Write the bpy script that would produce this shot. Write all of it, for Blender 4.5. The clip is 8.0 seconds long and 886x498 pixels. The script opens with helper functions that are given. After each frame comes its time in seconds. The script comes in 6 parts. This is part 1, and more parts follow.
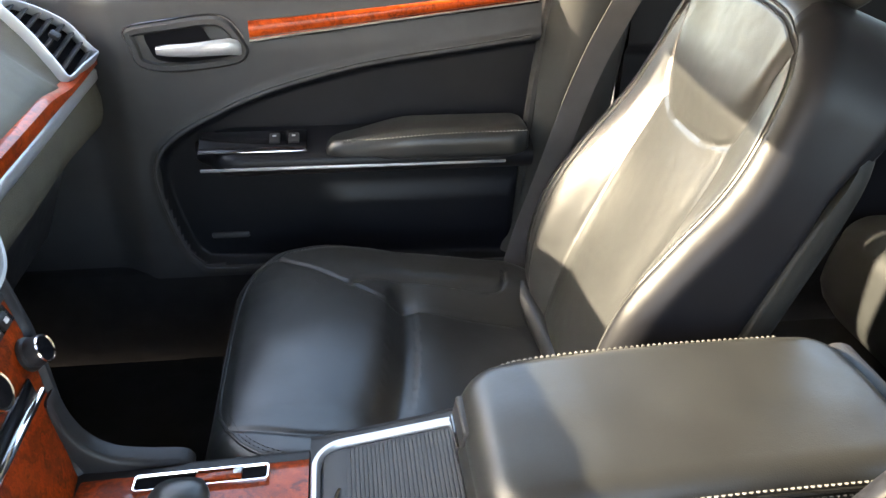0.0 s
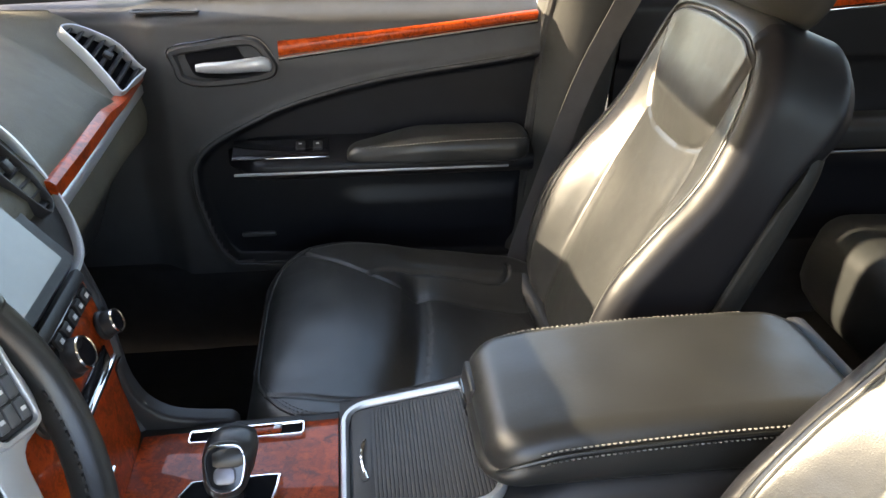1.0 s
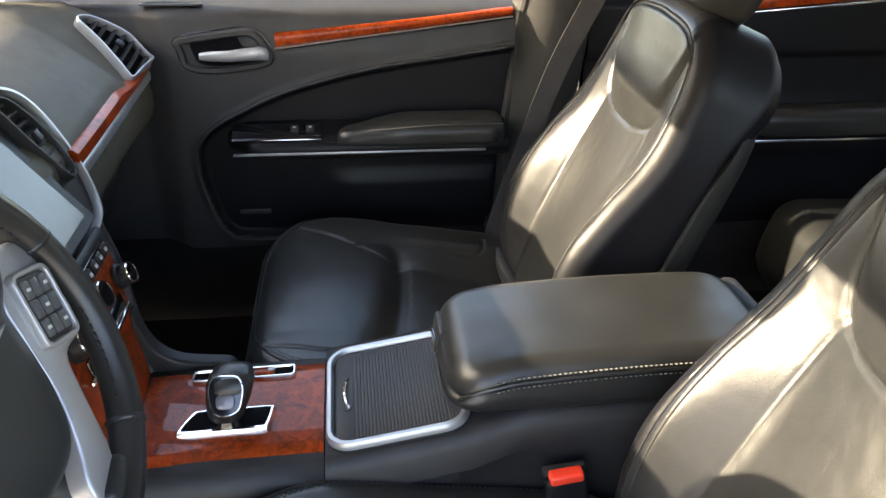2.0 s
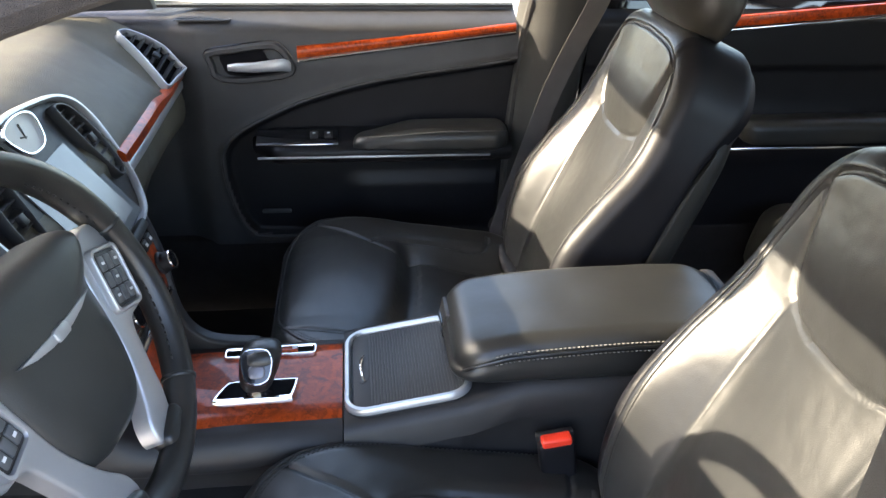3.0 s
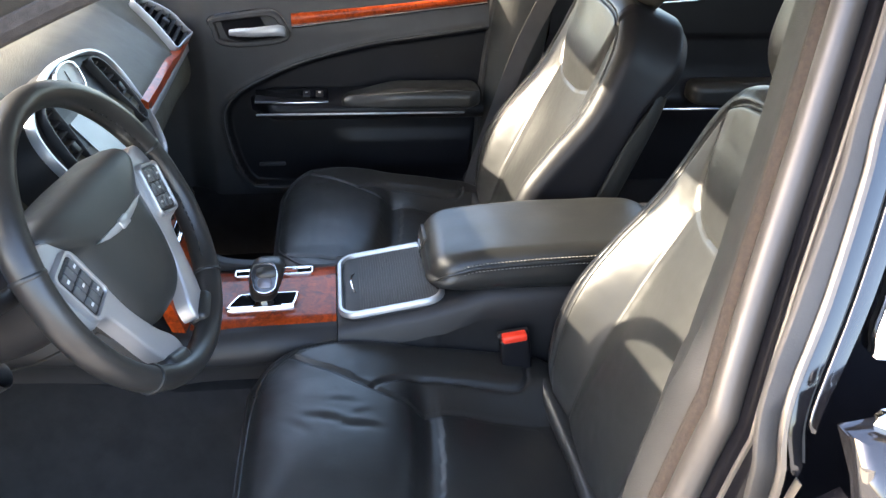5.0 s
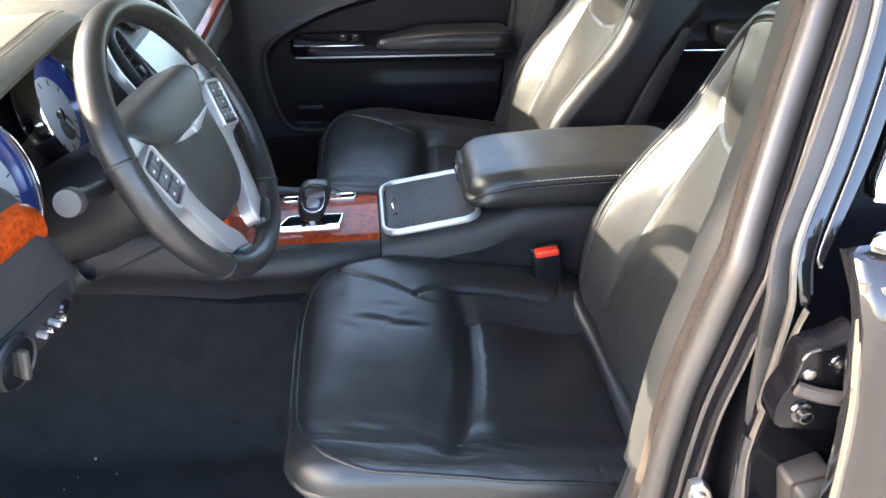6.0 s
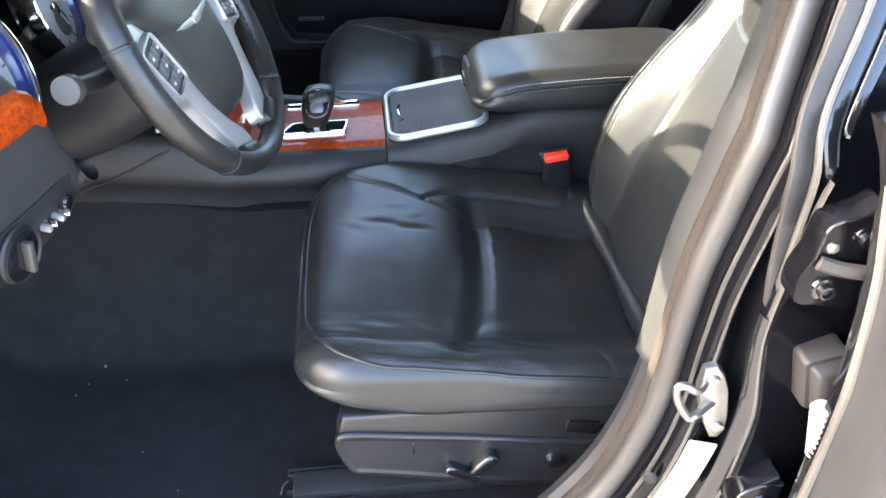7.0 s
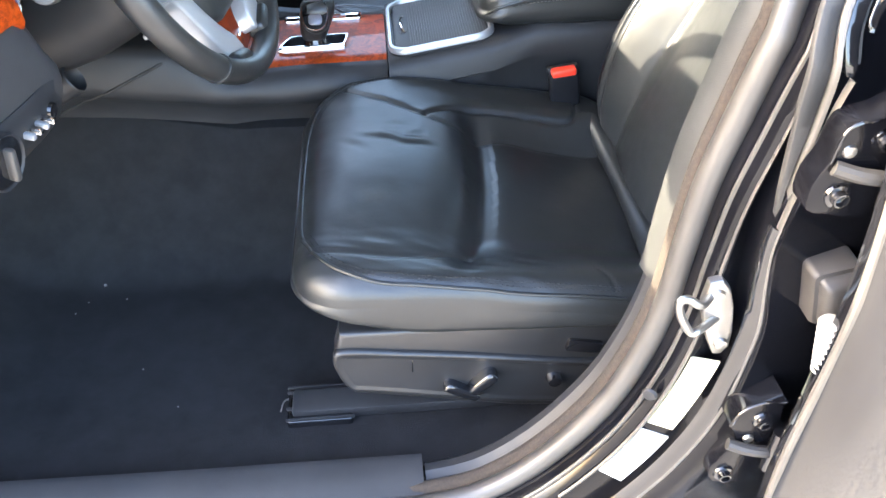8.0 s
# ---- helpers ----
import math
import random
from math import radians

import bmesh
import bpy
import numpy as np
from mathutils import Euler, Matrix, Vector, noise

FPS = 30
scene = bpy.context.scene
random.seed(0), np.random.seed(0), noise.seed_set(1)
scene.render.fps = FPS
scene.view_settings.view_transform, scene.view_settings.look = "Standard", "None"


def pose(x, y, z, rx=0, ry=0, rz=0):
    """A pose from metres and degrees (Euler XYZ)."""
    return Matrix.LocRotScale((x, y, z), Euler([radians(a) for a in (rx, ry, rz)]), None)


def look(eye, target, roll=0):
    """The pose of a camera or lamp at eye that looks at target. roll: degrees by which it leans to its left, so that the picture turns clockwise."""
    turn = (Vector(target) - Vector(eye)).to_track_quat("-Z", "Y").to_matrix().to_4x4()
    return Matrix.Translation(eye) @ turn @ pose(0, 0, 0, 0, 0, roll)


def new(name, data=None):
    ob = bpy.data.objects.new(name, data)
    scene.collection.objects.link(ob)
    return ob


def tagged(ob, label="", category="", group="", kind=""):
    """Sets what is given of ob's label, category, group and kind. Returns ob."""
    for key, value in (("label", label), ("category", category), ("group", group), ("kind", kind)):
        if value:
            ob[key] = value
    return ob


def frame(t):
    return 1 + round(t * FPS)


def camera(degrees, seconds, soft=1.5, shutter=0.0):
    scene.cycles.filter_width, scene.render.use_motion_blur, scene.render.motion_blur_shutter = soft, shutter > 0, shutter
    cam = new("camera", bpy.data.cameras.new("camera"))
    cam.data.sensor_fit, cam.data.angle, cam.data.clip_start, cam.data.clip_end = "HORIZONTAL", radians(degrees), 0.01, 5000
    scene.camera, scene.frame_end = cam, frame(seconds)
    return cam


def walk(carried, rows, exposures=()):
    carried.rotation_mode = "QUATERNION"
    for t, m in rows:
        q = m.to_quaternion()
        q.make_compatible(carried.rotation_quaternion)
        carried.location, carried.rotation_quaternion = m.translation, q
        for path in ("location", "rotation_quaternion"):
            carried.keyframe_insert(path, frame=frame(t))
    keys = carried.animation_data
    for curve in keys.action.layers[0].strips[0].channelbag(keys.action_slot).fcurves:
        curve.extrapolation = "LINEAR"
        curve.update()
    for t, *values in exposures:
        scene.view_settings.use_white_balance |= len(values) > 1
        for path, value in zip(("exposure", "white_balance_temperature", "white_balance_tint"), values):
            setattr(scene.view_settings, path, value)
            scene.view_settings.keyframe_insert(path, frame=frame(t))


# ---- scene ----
cam = camera(58.2, 8.0)
PATH = [
    (0, (0.02, -0.591, 1.241), (0.256, 1.143, 0.273), 1.0),
    (0.5, (0.006, -0.652, 1.25), (0.228, 1.088, 0.288), 0.6),
    (1, (-0.001, -0.735, 1.285), (0.216, 1.017, 0.344), 0.5),
    (1.5, (0.011, -0.814, 1.291), (0.254, 0.933, 0.349), 1.2),
    (2.8, (0.002, -0.992, 1.338), (0.202, 0.771, 0.416), 1.1),
    (3, (-0.003, -1.018, 1.344), (0.206, 0.747, 0.426), 1.3),
    (3.5, (-0.016, -1.095, 1.358), (0.259, 0.665, 0.45), 2.4),
    (4, (-0.016, -1.154, 1.364), (0.254, 0.609, 0.461), 1.9),
    (4.2, (-0.015, -1.173, 1.372), (0.246, 0.587, 0.457), 1.7),
    (5.3, (-0.027, -1.298, 1.369), (0.214, 0.427, 0.386), 2.0),
    (5.5, (-0.036, -1.326, 1.363), (0.179, 0.39, 0.359), 1.4),
    (6, (-0.062, -1.381, 1.333), (0.131, 0.329, 0.313), 0.8),
    (6.5, (-0.067, -1.394, 1.302), (0.116, 0.268, 0.204), 0.7),
    (7, (-0.072, -1.39, 1.282), (0.107, 0.229, 0.121), 0.4),
    (7.5, (-0.07, -1.386, 1.253), (0.09, 0.162, -0.003), 0.6),
    (8, (-0.056, -1.38, 1.246), (0.086, 0.137, -0.05), 0.1),
]
EXPOSURES = [(0, 4.66, 7150, 16), (0.5, 4.36, 7200, 16), (1.0, 4.03, 7300, 17), (1.7, 3.73, 7300, 18), (3.0, 3.90, 6700, 18), (4.2, 4.00, 6600, 18), (5.5, 4.13, 6550, 17), (7.0, 4.41, 6500, 16), (7.5, 4.62, 6450, 15), (8.0, 4.69, 6450, 15)]
walk(cam, [(t, look(eye, target, roll)) for t, eye, target, roll in PATH], EXPOSURES)

# ---- world, sun, exposure ----
SUN_ELEV, SUN_AZ = 22.5, 8.7   # degrees; azimuth: how far the light leans towards the driver's side
world = bpy.data.worlds.new("sky")
scene.world = world
world.use_nodes = True
wn = world.node_tree.nodes
sky = wn.new("ShaderNodeTexSky")
sky.sky_type = "NISHITA"
sky.sun_disc = False
sky.dust_density = 2.5
sky.sun_elevation = radians(SUN_ELEV)
sky.sun_rotation = radians(-90 + SUN_AZ)
wn["Background"].inputs["Strength"].default_value = 0.15
world.node_tree.links.new(sky.outputs["Color"], wn["Background"].inputs["Color"])
sun_data = bpy.data.lights.new("sun", "SUN")
sun_data.energy, sun_data.angle, sun_data.color = 2.15, radians(0.53), (1.0, 0.91, 0.68)
sun = new("sun", sun_data)
ce, se, ca, sa = math.cos(radians(SUN_ELEV)), math.sin(radians(SUN_ELEV)), math.cos(radians(SUN_AZ)), math.sin(radians(SUN_AZ))
SUN_WAY = Vector((ce * ca, -ce * sa, -se))
sun.matrix_world = look((-6, 0, 6), Vector((-6, 0, 6)) + SUN_WAY)


# ---- materials ----
def node_mat(name):
    m = bpy.data.materials.new(name)
    m.use_nodes = True
    nt = m.node_tree
    return m, nt, nt.nodes, nt.links, nt.nodes["Principled BSDF"]


def noise_tex(nt, scale, detail=4.0, rough=0.6, coords="Object"):
    tc = nt.nodes.new("ShaderNodeTexCoord")
    n = nt.nodes.new("ShaderNodeTexNoise")
    n.inputs["Scale"].default_value, n.inputs["Detail"].default_value, n.inputs["Roughness"].default_value = scale, detail, rough
    nt.links.new(tc.outputs[coords], n.inputs["Vector"])
    return n


def ramp(nt, src, stops):
    r = nt.nodes.new("ShaderNodeValToRGB")
    el = r.color_ramp.elements
    while len(el) < len(stops):
        el.new(0.5)
    for e, (p, c) in zip(el, stops):
        e.position, e.color = p, (*c, 1) if len(c) == 3 else c
    nt.links.new(src, r.inputs["Fac"])
    return r


def surface(name, colour, rough=0.5, metal=0.0, vary=0.25, grain=900.0, bump=0.15, blotch=12.0, coat=0.0, spec=0.5, rough_vary=0.08, voronoi=0.0, bump_dist=0.0006, sheen=0.0, wrinkle=0.0):
    """A plain surface with large blotches, fine grain and bump."""
    m, nt, nodes, links, b = node_mat(name)
    c = Vector(colour)
    big = noise_tex(nt, blotch, 5)
    lo, hi = [max(0, v * (1 - vary)) for v in c], [min(1, v * (1 + vary)) for v in c]
    col = ramp(nt, big.outputs["Fac"], [(0.3, lo), (0.7, hi)])
    links.new(col.outputs["Color"], b.inputs["Base Color"])
    b.inputs["Metallic"].default_value = metal
    b.inputs["Specular IOR Level"].default_value = spec
    b.inputs["Coat Weight"].default_value = coat
    b.inputs["Coat Roughness"].default_value = 0.04
    b.inputs["Sheen Weight"].default_value = sheen
    rr = nodes.new("ShaderNodeMapRange")
    rr.inputs["To Min"].default_value, rr.inputs["To Max"].default_value = max(0.02, rough - rough_vary), rough + rough_vary
    mid = noise_tex(nt, blotch * 3.7, 6)
    links.new(mid.outputs["Fac"], rr.inputs["Value"])
    links.new(rr.outputs["Result"], b.inputs["Roughness"])
    if bump:
        bp = nodes.new("ShaderNodeBump")
        bp.inputs["Strength"].default_value, bp.inputs["Distance"].default_value = bump, bump_dist
        if voronoi:
            tc = nodes.new("ShaderNodeTexCoord")
            v = nodes.new("ShaderNodeTexVoronoi")
            v.feature = "DISTANCE_TO_EDGE"
            v.inputs["Scale"].default_value = voronoi
            links.new(tc.outputs["Object"], v.inputs["Vector"])
            links.new(v.outputs["Distance"], bp.inputs["Height"])
        else:
            fine = noise_tex(nt, grain, 3)
            links.new(fine.outputs["Fac"], bp.inputs["Height"])
        out = bp
        if wrinkle:
            # soft slack wrinkles under the grain
            soft = noise_tex(nt, 38.0, 3, 0.5)
            soft.inputs["Distortion"].default_value = 1.2
            out = nodes.new("ShaderNodeBump")
            out.inputs["Strength"].default_value, out.inputs["Distance"].default_value = wrinkle, 0.0022
            links.new(soft.outputs["Fac"], out.inputs["Height"])
            links.new(bp.outputs["Normal"], out.inputs["Normal"])
        links.new(out.outputs["Normal"], b.inputs["Normal"])
    return m


LEATHER = surface("black_leather", (0.0150, 0.0160, 0.0158), 0.36, vary=0.22, voronoi=420.0, bump=0.2, blotch=7.0, bump_dist=0.0008, rough_vary=0.06, spec=0.5, wrinkle=0.10)
RIM_LEATHER = surface("worn_rim_leather", (0.016, 0.016, 0.0155), 0.36, vary=0.3, voronoi=420.0, bump=0.2, blotch=16.0, bump_dist=0.0006)
# Also colours the backrest sides, where its extra darkness stands in for shade.
SIDE_VINYL = surface("black_vinyl", (0.0065, 0.0068, 0.0085), 0.42, vary=0.2, voronoi=500.0, bump=0.2, blotch=9.0, spec=0.2)
HUB_VINYL = surface("grained_airbag_vinyl", (0.023, 0.024, 0.0225), 0.46, vary=0.15, voronoi=450.0, bump=0.25, blotch=9.0)
THREAD = surface("grey_thread", (0.13, 0.127, 0.12), 0.7, grain=2500, bump=0.3)
DARK_THREAD = surface("dark_thread", (0.010, 0.010, 0.010), 0.7, grain=2500, bump=0.3)
DASH_SOFT = surface("dark_soft_dash", (0.080, 0.075, 0.056), 0.62, vary=0.2, voronoi=260.0, bump=0.6, bump_dist=0.0012, spec=0.35)
DOOR_PLASTIC = surface("dark_grey_door_plastic", (0.031, 0.031, 0.032), 0.5, vary=0.15, voronoi=360.0, bump=0.25, spec=0.36)
BLACK_PLASTIC = surface("black_plastic", (0.018, 0.018, 0.019), 0.48, vary=0.2, voronoi=600.0, bump=0.15, spec=0.32)
TRIM_GREY = surface("grey_pillar_plastic", (0.020, 0.0205, 0.019), 0.6, vary=0.12, voronoi=420.0, bump=0.25)
SHELL_PLASTIC = surface("dark_olive_shell_plastic", (0.014, 0.014, 0.0125), 0.55, vary=0.15, voronoi=420.0, bump=0.25, spec=0.25)
# Black paint with weakened gloss, imitating dark surroundings mirrored in jamb and hinges.
JAMB_PAINT = surface("low_gloss_black_paint", (0.004, 0.004, 0.005), 0.16, vary=0.3, bump=0.0, spec=0.2, rough_vary=0.08)
SEAT_COVER = surface("satin_black_seat_cover", (0.014, 0.014, 0.0145), 0.36, vary=0.2, voronoi=600.0, bump=0.1)
# Near-black fill that stands in for the shade inside shallow wells.
CAVITY_SHADE = surface("cavity_shade_black", (0.004, 0.004, 0.005), 0.9, vary=0.2, bump=0.0, spec=0.08)
GLOSS_BLACK = surface("gloss_black", (0.008, 0.008, 0.009), 0.12, vary=0.2, bump=0.02, coat=0.6)
CARPET = surface("black_carpet", (0.020, 0.020, 0.021), 0.95, vary=0.2, grain=1400.0, bump=0.9, blotch=22.0, bump_dist=0.002, spec=0.1)
SILVER = surface("satin_silver", (0.40, 0.41, 0.42), 0.34, metal=0.6, vary=0.05, bump=0.03)
CHROME = surface("chrome", (0.80, 0.80, 0.80), 0.09, metal=1.0, vary=0.04, bump=0.0, rough_vary=0.03)
BUTTON_GREY = surface("satin_grey_button", (0.15, 0.145, 0.16), 0.3, metal=0.5, vary=0.06, bump=0.02)
STEEL = surface("bare_steel", (0.36, 0.35, 0.33), 0.38, metal=1.0, vary=0.25, bump=0.1)
RUBBER = surface("black_rubber_seal", (0.022, 0.021, 0.020), 0.65, vary=0.35, grain=700, bump=0.4)
SEAL_FUZZ = surface("fuzzy_brown_grey_seal", (0.036, 0.026, 0.018), 0.9, vary=0.5, grain=1500, bump=0.9, blotch=260.0, bump_dist=0.0015)
RAIL_FUZZ = surface("dark_woven_seal", (0.020, 0.017, 0.015), 0.9, vary=0.5, grain=1500, bump=0.9, blotch=120.0, bump_dist=0.0015)
SEAL_SMOOTH = surface("smooth_grey_seal", (0.046, 0.042, 0.037), 0.42, vary=0.12, grain=500, bump=0.1)
PAINT = surface("black_car_paint", (0.005, 0.005, 0.006), 0.06, vary=0.3, bump=0.0, coat=0.6, spec=0.5, rough_vary=0.03)
HEADLINER = surface("light_grey_headliner", (0.42, 0.41, 0.38), 0.95, vary=0.06, grain=1200, bump=0.4)
BELT = surface("grey_belt_webbing", (0.045, 0.043, 0.042), 0.7, vary=0.2, grain=900, bump=0.4)
STICKER = surface("white_sticker", (0.58, 0.57, 0.52), 0.45, vary=0.05, bump=0.05)
STICKER_Y = surface("yellow_sticker", (0.62, 0.58, 0.38), 0.45, vary=0.08, bump=0.05)
WHITE_PLASTIC = surface("white_plastic", (0.72, 0.71, 0.67), 0.4, vary=0.06, bump=0.05)
SOCKET_GREY = surface("dusty_grey_rubber", (0.019, 0.017, 0.0155), 0.6, vary=0.2, grain=600, bump=0.2)
FRAME_RUBBER = surface("matte_frame_rubber", (0.022, 0.021, 0.0195), 0.6, vary=0.3, grain=500, bump=0.25)
BELLOWS = surface("pale_bellows", (0.20, 0.19, 0.17), 0.5, vary=0.2, grain=500, bump=0.2)
SWITCH_GREY = surface("blue_grey_switch", (0.075, 0.08, 0.085), 0.35, vary=0.15, bump=0.05)
# Pale colour imitates bright reflections along glossy black edges.
EDGE_GLINT = surface("painted_edge_glint", (0.064, 0.058, 0.050), 0.3, vary=0.25, grain=300, bump=0.15)
MARK = surface("pale_marking", (0.6, 0.6, 0.6), 0.6, vary=0.05, bump=0.0)
RED = surface("red_plastic", (0.75, 0.045, 0.02), 0.35, vary=0.1, bump=0.05)
ASPHALT = surface("pale_worn_asphalt", (0.33, 0.30, 0.26), 0.9, vary=0.25, grain=60, bump=0.6, blotch=0.8, bump_dist=0.01)
GAUGE_FACE = surface("pale_gauge_face", (0.42, 0.45, 0.48), 0.4, vary=0.1, bump=0.0)
GAUGE_SHEEN = surface("blue_gauge_sheen", (0.015, 0.035, 0.17), 0.3, vary=0.2, bump=0.0)
CLOCK_FACE = surface("ivory_clock_face", (0.40, 0.41, 0.40), 0.4, vary=0.04, bump=0.0)
SCREEN = surface("grey_touch_screen", (0.13, 0.128, 0.130), 0.2, vary=0.08, bump=0.0, spec=0.5)


def wood_mat():
    m, nt, nodes, links, b = node_mat("red_brown_burl_wood")
    tc = nodes.new("ShaderNodeTexCoord")
    warp = noise_tex(nt, 14, 6, 0.65)
    mix = nodes.new("ShaderNodeMixRGB")
    mix.blend_type = "ADD"
    mix.inputs["Fac"].default_value = 0.16
    links.new(tc.outputs["Object"], mix.inputs["Color1"])
    links.new(warp.outputs["Color"], mix.inputs["Color2"])
    n = nodes.new("ShaderNodeTexNoise")
    n.inputs["Scale"].default_value, n.inputs["Detail"].default_value, n.inputs["Roughness"].default_value = 26, 9, 0.62
    n.inputs["Distortion"].default_value = 1.6
    links.new(mix.outputs["Color"], n.inputs["Vector"])
    col = ramp(nt, n.outputs["Fac"], [(0.26, (0.045, 0.007, 0.002)), (0.42, (0.17, 0.023, 0.004)), (0.58, (0.34, 0.044, 0.005)), (0.78, (0.45, 0.070, 0.008))])
    links.new(col.outputs["Color"], b.inputs["Base Color"])
    b.inputs["Roughness"].default_value = 0.35
    b.inputs["Specular IOR Level"].default_value = 0.12
    b.inputs["Coat Weight"].default_value = 0.27
    b.inputs["Coat Roughness"].default_value = 0.015
    return m


WOOD = wood_mat()


def glass_mat(name, tint=(0.93, 0.96, 0.95)):
    m, nt, nodes, links, b = node_mat(name)
    out = nodes["Material Output"]
    tr, gl, fr, mx = (nodes.new("ShaderNodeBsdf" + k) if k in ("Transparent", "Glossy") else nodes.new("ShaderNode" + k) for k in ("Transparent", "Glossy", "Fresnel", "MixShader"))
    tr.inputs["Color"].default_value = (*tint, 1)
    gl.inputs["Roughness"].default_value = 0.02
    fr.inputs["IOR"].default_value = 1.45
    links.new(fr.outputs["Fac"], mx.inputs["Fac"])
    links.new(tr.outputs["BSDF"], mx.inputs[1])
    links.new(gl.outputs["BSDF"], mx.inputs[2])
    links.new(mx.outputs["Shader"], out.inputs["Surface"])
    return m


GLASS = glass_mat("car_glass", (0.90, 0.94, 0.92))
LENS = glass_mat("clear_lens")


# ---- building helpers ----
def link_mesh(name, bm, material, smooth=True, angle=35):
    bmesh.ops.recalc_face_normals(bm, faces=bm.faces)
    me = bpy.data.meshes.new(name)
    bm.to_mesh(me)
    bm.free()
    me.materials.append(material)
    if smooth:
        me.shade_smooth()
        me.set_sharp_from_angle(angle=radians(angle))
    return me


def part(name, bm, material, parent, label="", angle=35):
    ob = new(name, link_mesh(name, bm, material, True, angle))
    ob.parent = parent
    if label:
        ob["label"] = label
    return ob


def thing(name, label, category, group="", kind="", at=(0, 0, 0)):
    ob = new(name)
    ob.location = at
    ob.empty_display_size = 0.05
    return tagged(ob, label, category, group, kind)


def solo(name, bm, material, label, category, kind="", group="", angle=35):
    return tagged(new(name, link_mesh(name, bm, material, True, angle)), label, category, group, kind)


def V(*a):
    return Vector(a)


def smooth01(e0, e1, x):
    t = min(1, max(0, (x - e0) / (e1 - e0)))
    return t * t * (3 - 2 * t)


def soft_table(table, x):
    """Smooth curve through (x, value) pairs."""
    n = len(table)
    if x <= table[0][0]:
        return table[0][1]
    if x >= table[-1][0]:
        return table[-1][1]
    k = max(i for i in range(n - 1) if table[i][0] <= x)
    (x0, y0), (x1, y1) = table[k], table[k + 1]
    h = x1 - x0

    def slope(i):
        a, b = max(i - 1, 0), min(i + 1, n - 1)
        return (table[b][1] - table[a][1]) / (table[b][0] - table[a][0])
    t = (x - x0) / h
    m0, m1 = slope(k) * h, slope(k + 1) * h
    return (2 * t ** 3 - 3 * t ** 2 + 1) * y0 + (t ** 3 - 2 * t ** 2 + t) * m0 + (3 * t ** 2 - 2 * t ** 3) * y1 + (t ** 3 - t ** 2) * m1


def lerp_table(tab, x):
    if x <= tab[0][0]:
        return tab[0][1]
    for (a, va), (b, vb) in zip(tab, tab[1:]):
        if x <= b:
            t = (x - a) / (b - a)
            t = t * t * (3 - 2 * t) * 0.5 + t * 0.5
            return va + (vb - va) * t
    return tab[-1][1]


def spline(pts, n=8, closed=False):
    """Catmull-Rom through the points."""
    P = [Vector(p) for p in pts]
    out, m = [], len(P)
    for i in range(m if closed else m - 1):
        p1, p2 = P[i], P[(i + 1) % m]
        p0 = P[i - 1] if closed or i > 0 else p1 * 2 - p2
        p3 = P[(i + 2) % m] if closed or i + 2 < m else p2 * 2 - p1
        for k in range(n):
            t = k / n
            out.append(0.5 * ((2 * p1) + (p2 - p0) * t + (2 * p0 - 5 * p1 + 4 * p2 - p3) * t * t + (3 * p1 - p0 - 3 * p2 + p3) * t ** 3))
    if not closed:
        out.append(P[-1].copy())
    return out


def rings_mesh(rings, close_ring=True, close_path=False, caps=True):
    """Skin over rings of equally many points."""
    bm = bmesh.new()
    vs = [[bm.verts.new(p) for p in r] for r in rings]
    n, m = len(rings[0]), len(rings)
    for i in range(m if close_path else m - 1):
        a, b = vs[i], vs[(i + 1) % m]
        for j in range(n if close_ring else n - 1):
            k = (j + 1) % n
            try:
                bm.faces.new((a[j], a[k], b[k], b[j]))
            except ValueError:
                pass
    if caps and close_ring and not close_path:
        bm.faces.new(vs[0][::-1])
        bm.faces.new(vs[-1])
    return bm


def frames_along(path, up):
    out = []
    for i, p in enumerate(path):
        d = (path[min(i + 1, len(path) - 1)] - path[max(i - 1, 0)]).normalized()
        s = d.cross(up).normalized()
        out.append((p, s, s.cross(d).normalized()))
    return out


def sweep(path, profile, up=(0, 0, 1), scale=None, closed=False, ring=True, caps=True):
    """Sweeps a profile of (side, up) pairs along a path."""
    path = [Vector(p) for p in path]
    rings = []
    for i, (p, s, u) in enumerate(frames_along(path, Vector(up))):
        k = scale(i / max(1, len(path) - 1)) if scale else 1.0
        rings.append([p + s * a * k + u * b * k for a, b in profile])
    return rings_mesh(rings, ring, closed, caps)


def circle(r, n=12, ry=None):
    ry = ry or r
    return [(r * math.cos(2 * math.pi * i / n), ry * math.sin(2 * math.pi * i / n)) for i in range(n)]


def tube(path, r, up=(0, 0, 1), n=10, ry=None, scale=None):
    return sweep(path, circle(r, n, ry), up, scale)


def box(size, bevel=0.004, m=None, seg=2):
    bm = bmesh.new()
    bmesh.ops.create_cube(bm, size=1.0)
    bmesh.ops.scale(bm, vec=size, verts=bm.verts)
    if bevel:
        bmesh.ops.bevel(bm, geom=bm.edges[:], offset=min(bevel, min(size) * 0.45), segments=seg, affect="EDGES", profile=0.5)
    if m:
        bmesh.ops.transform(bm, matrix=m, verts=bm.verts)
    return bm


def lathe(profile, n=32, m=None, hollow=False):
    """Turns (radius, height) pairs round z."""
    rings = [[V(r * math.cos(2 * math.pi * i / n), r * math.sin(2 * math.pi * i / n), h) for i in range(n)] for r, h in profile]
    bm = rings_mesh(rings, True, hollow, True)
    if m:
        bmesh.ops.transform(bm, matrix=m, verts=bm.verts)
    return bm


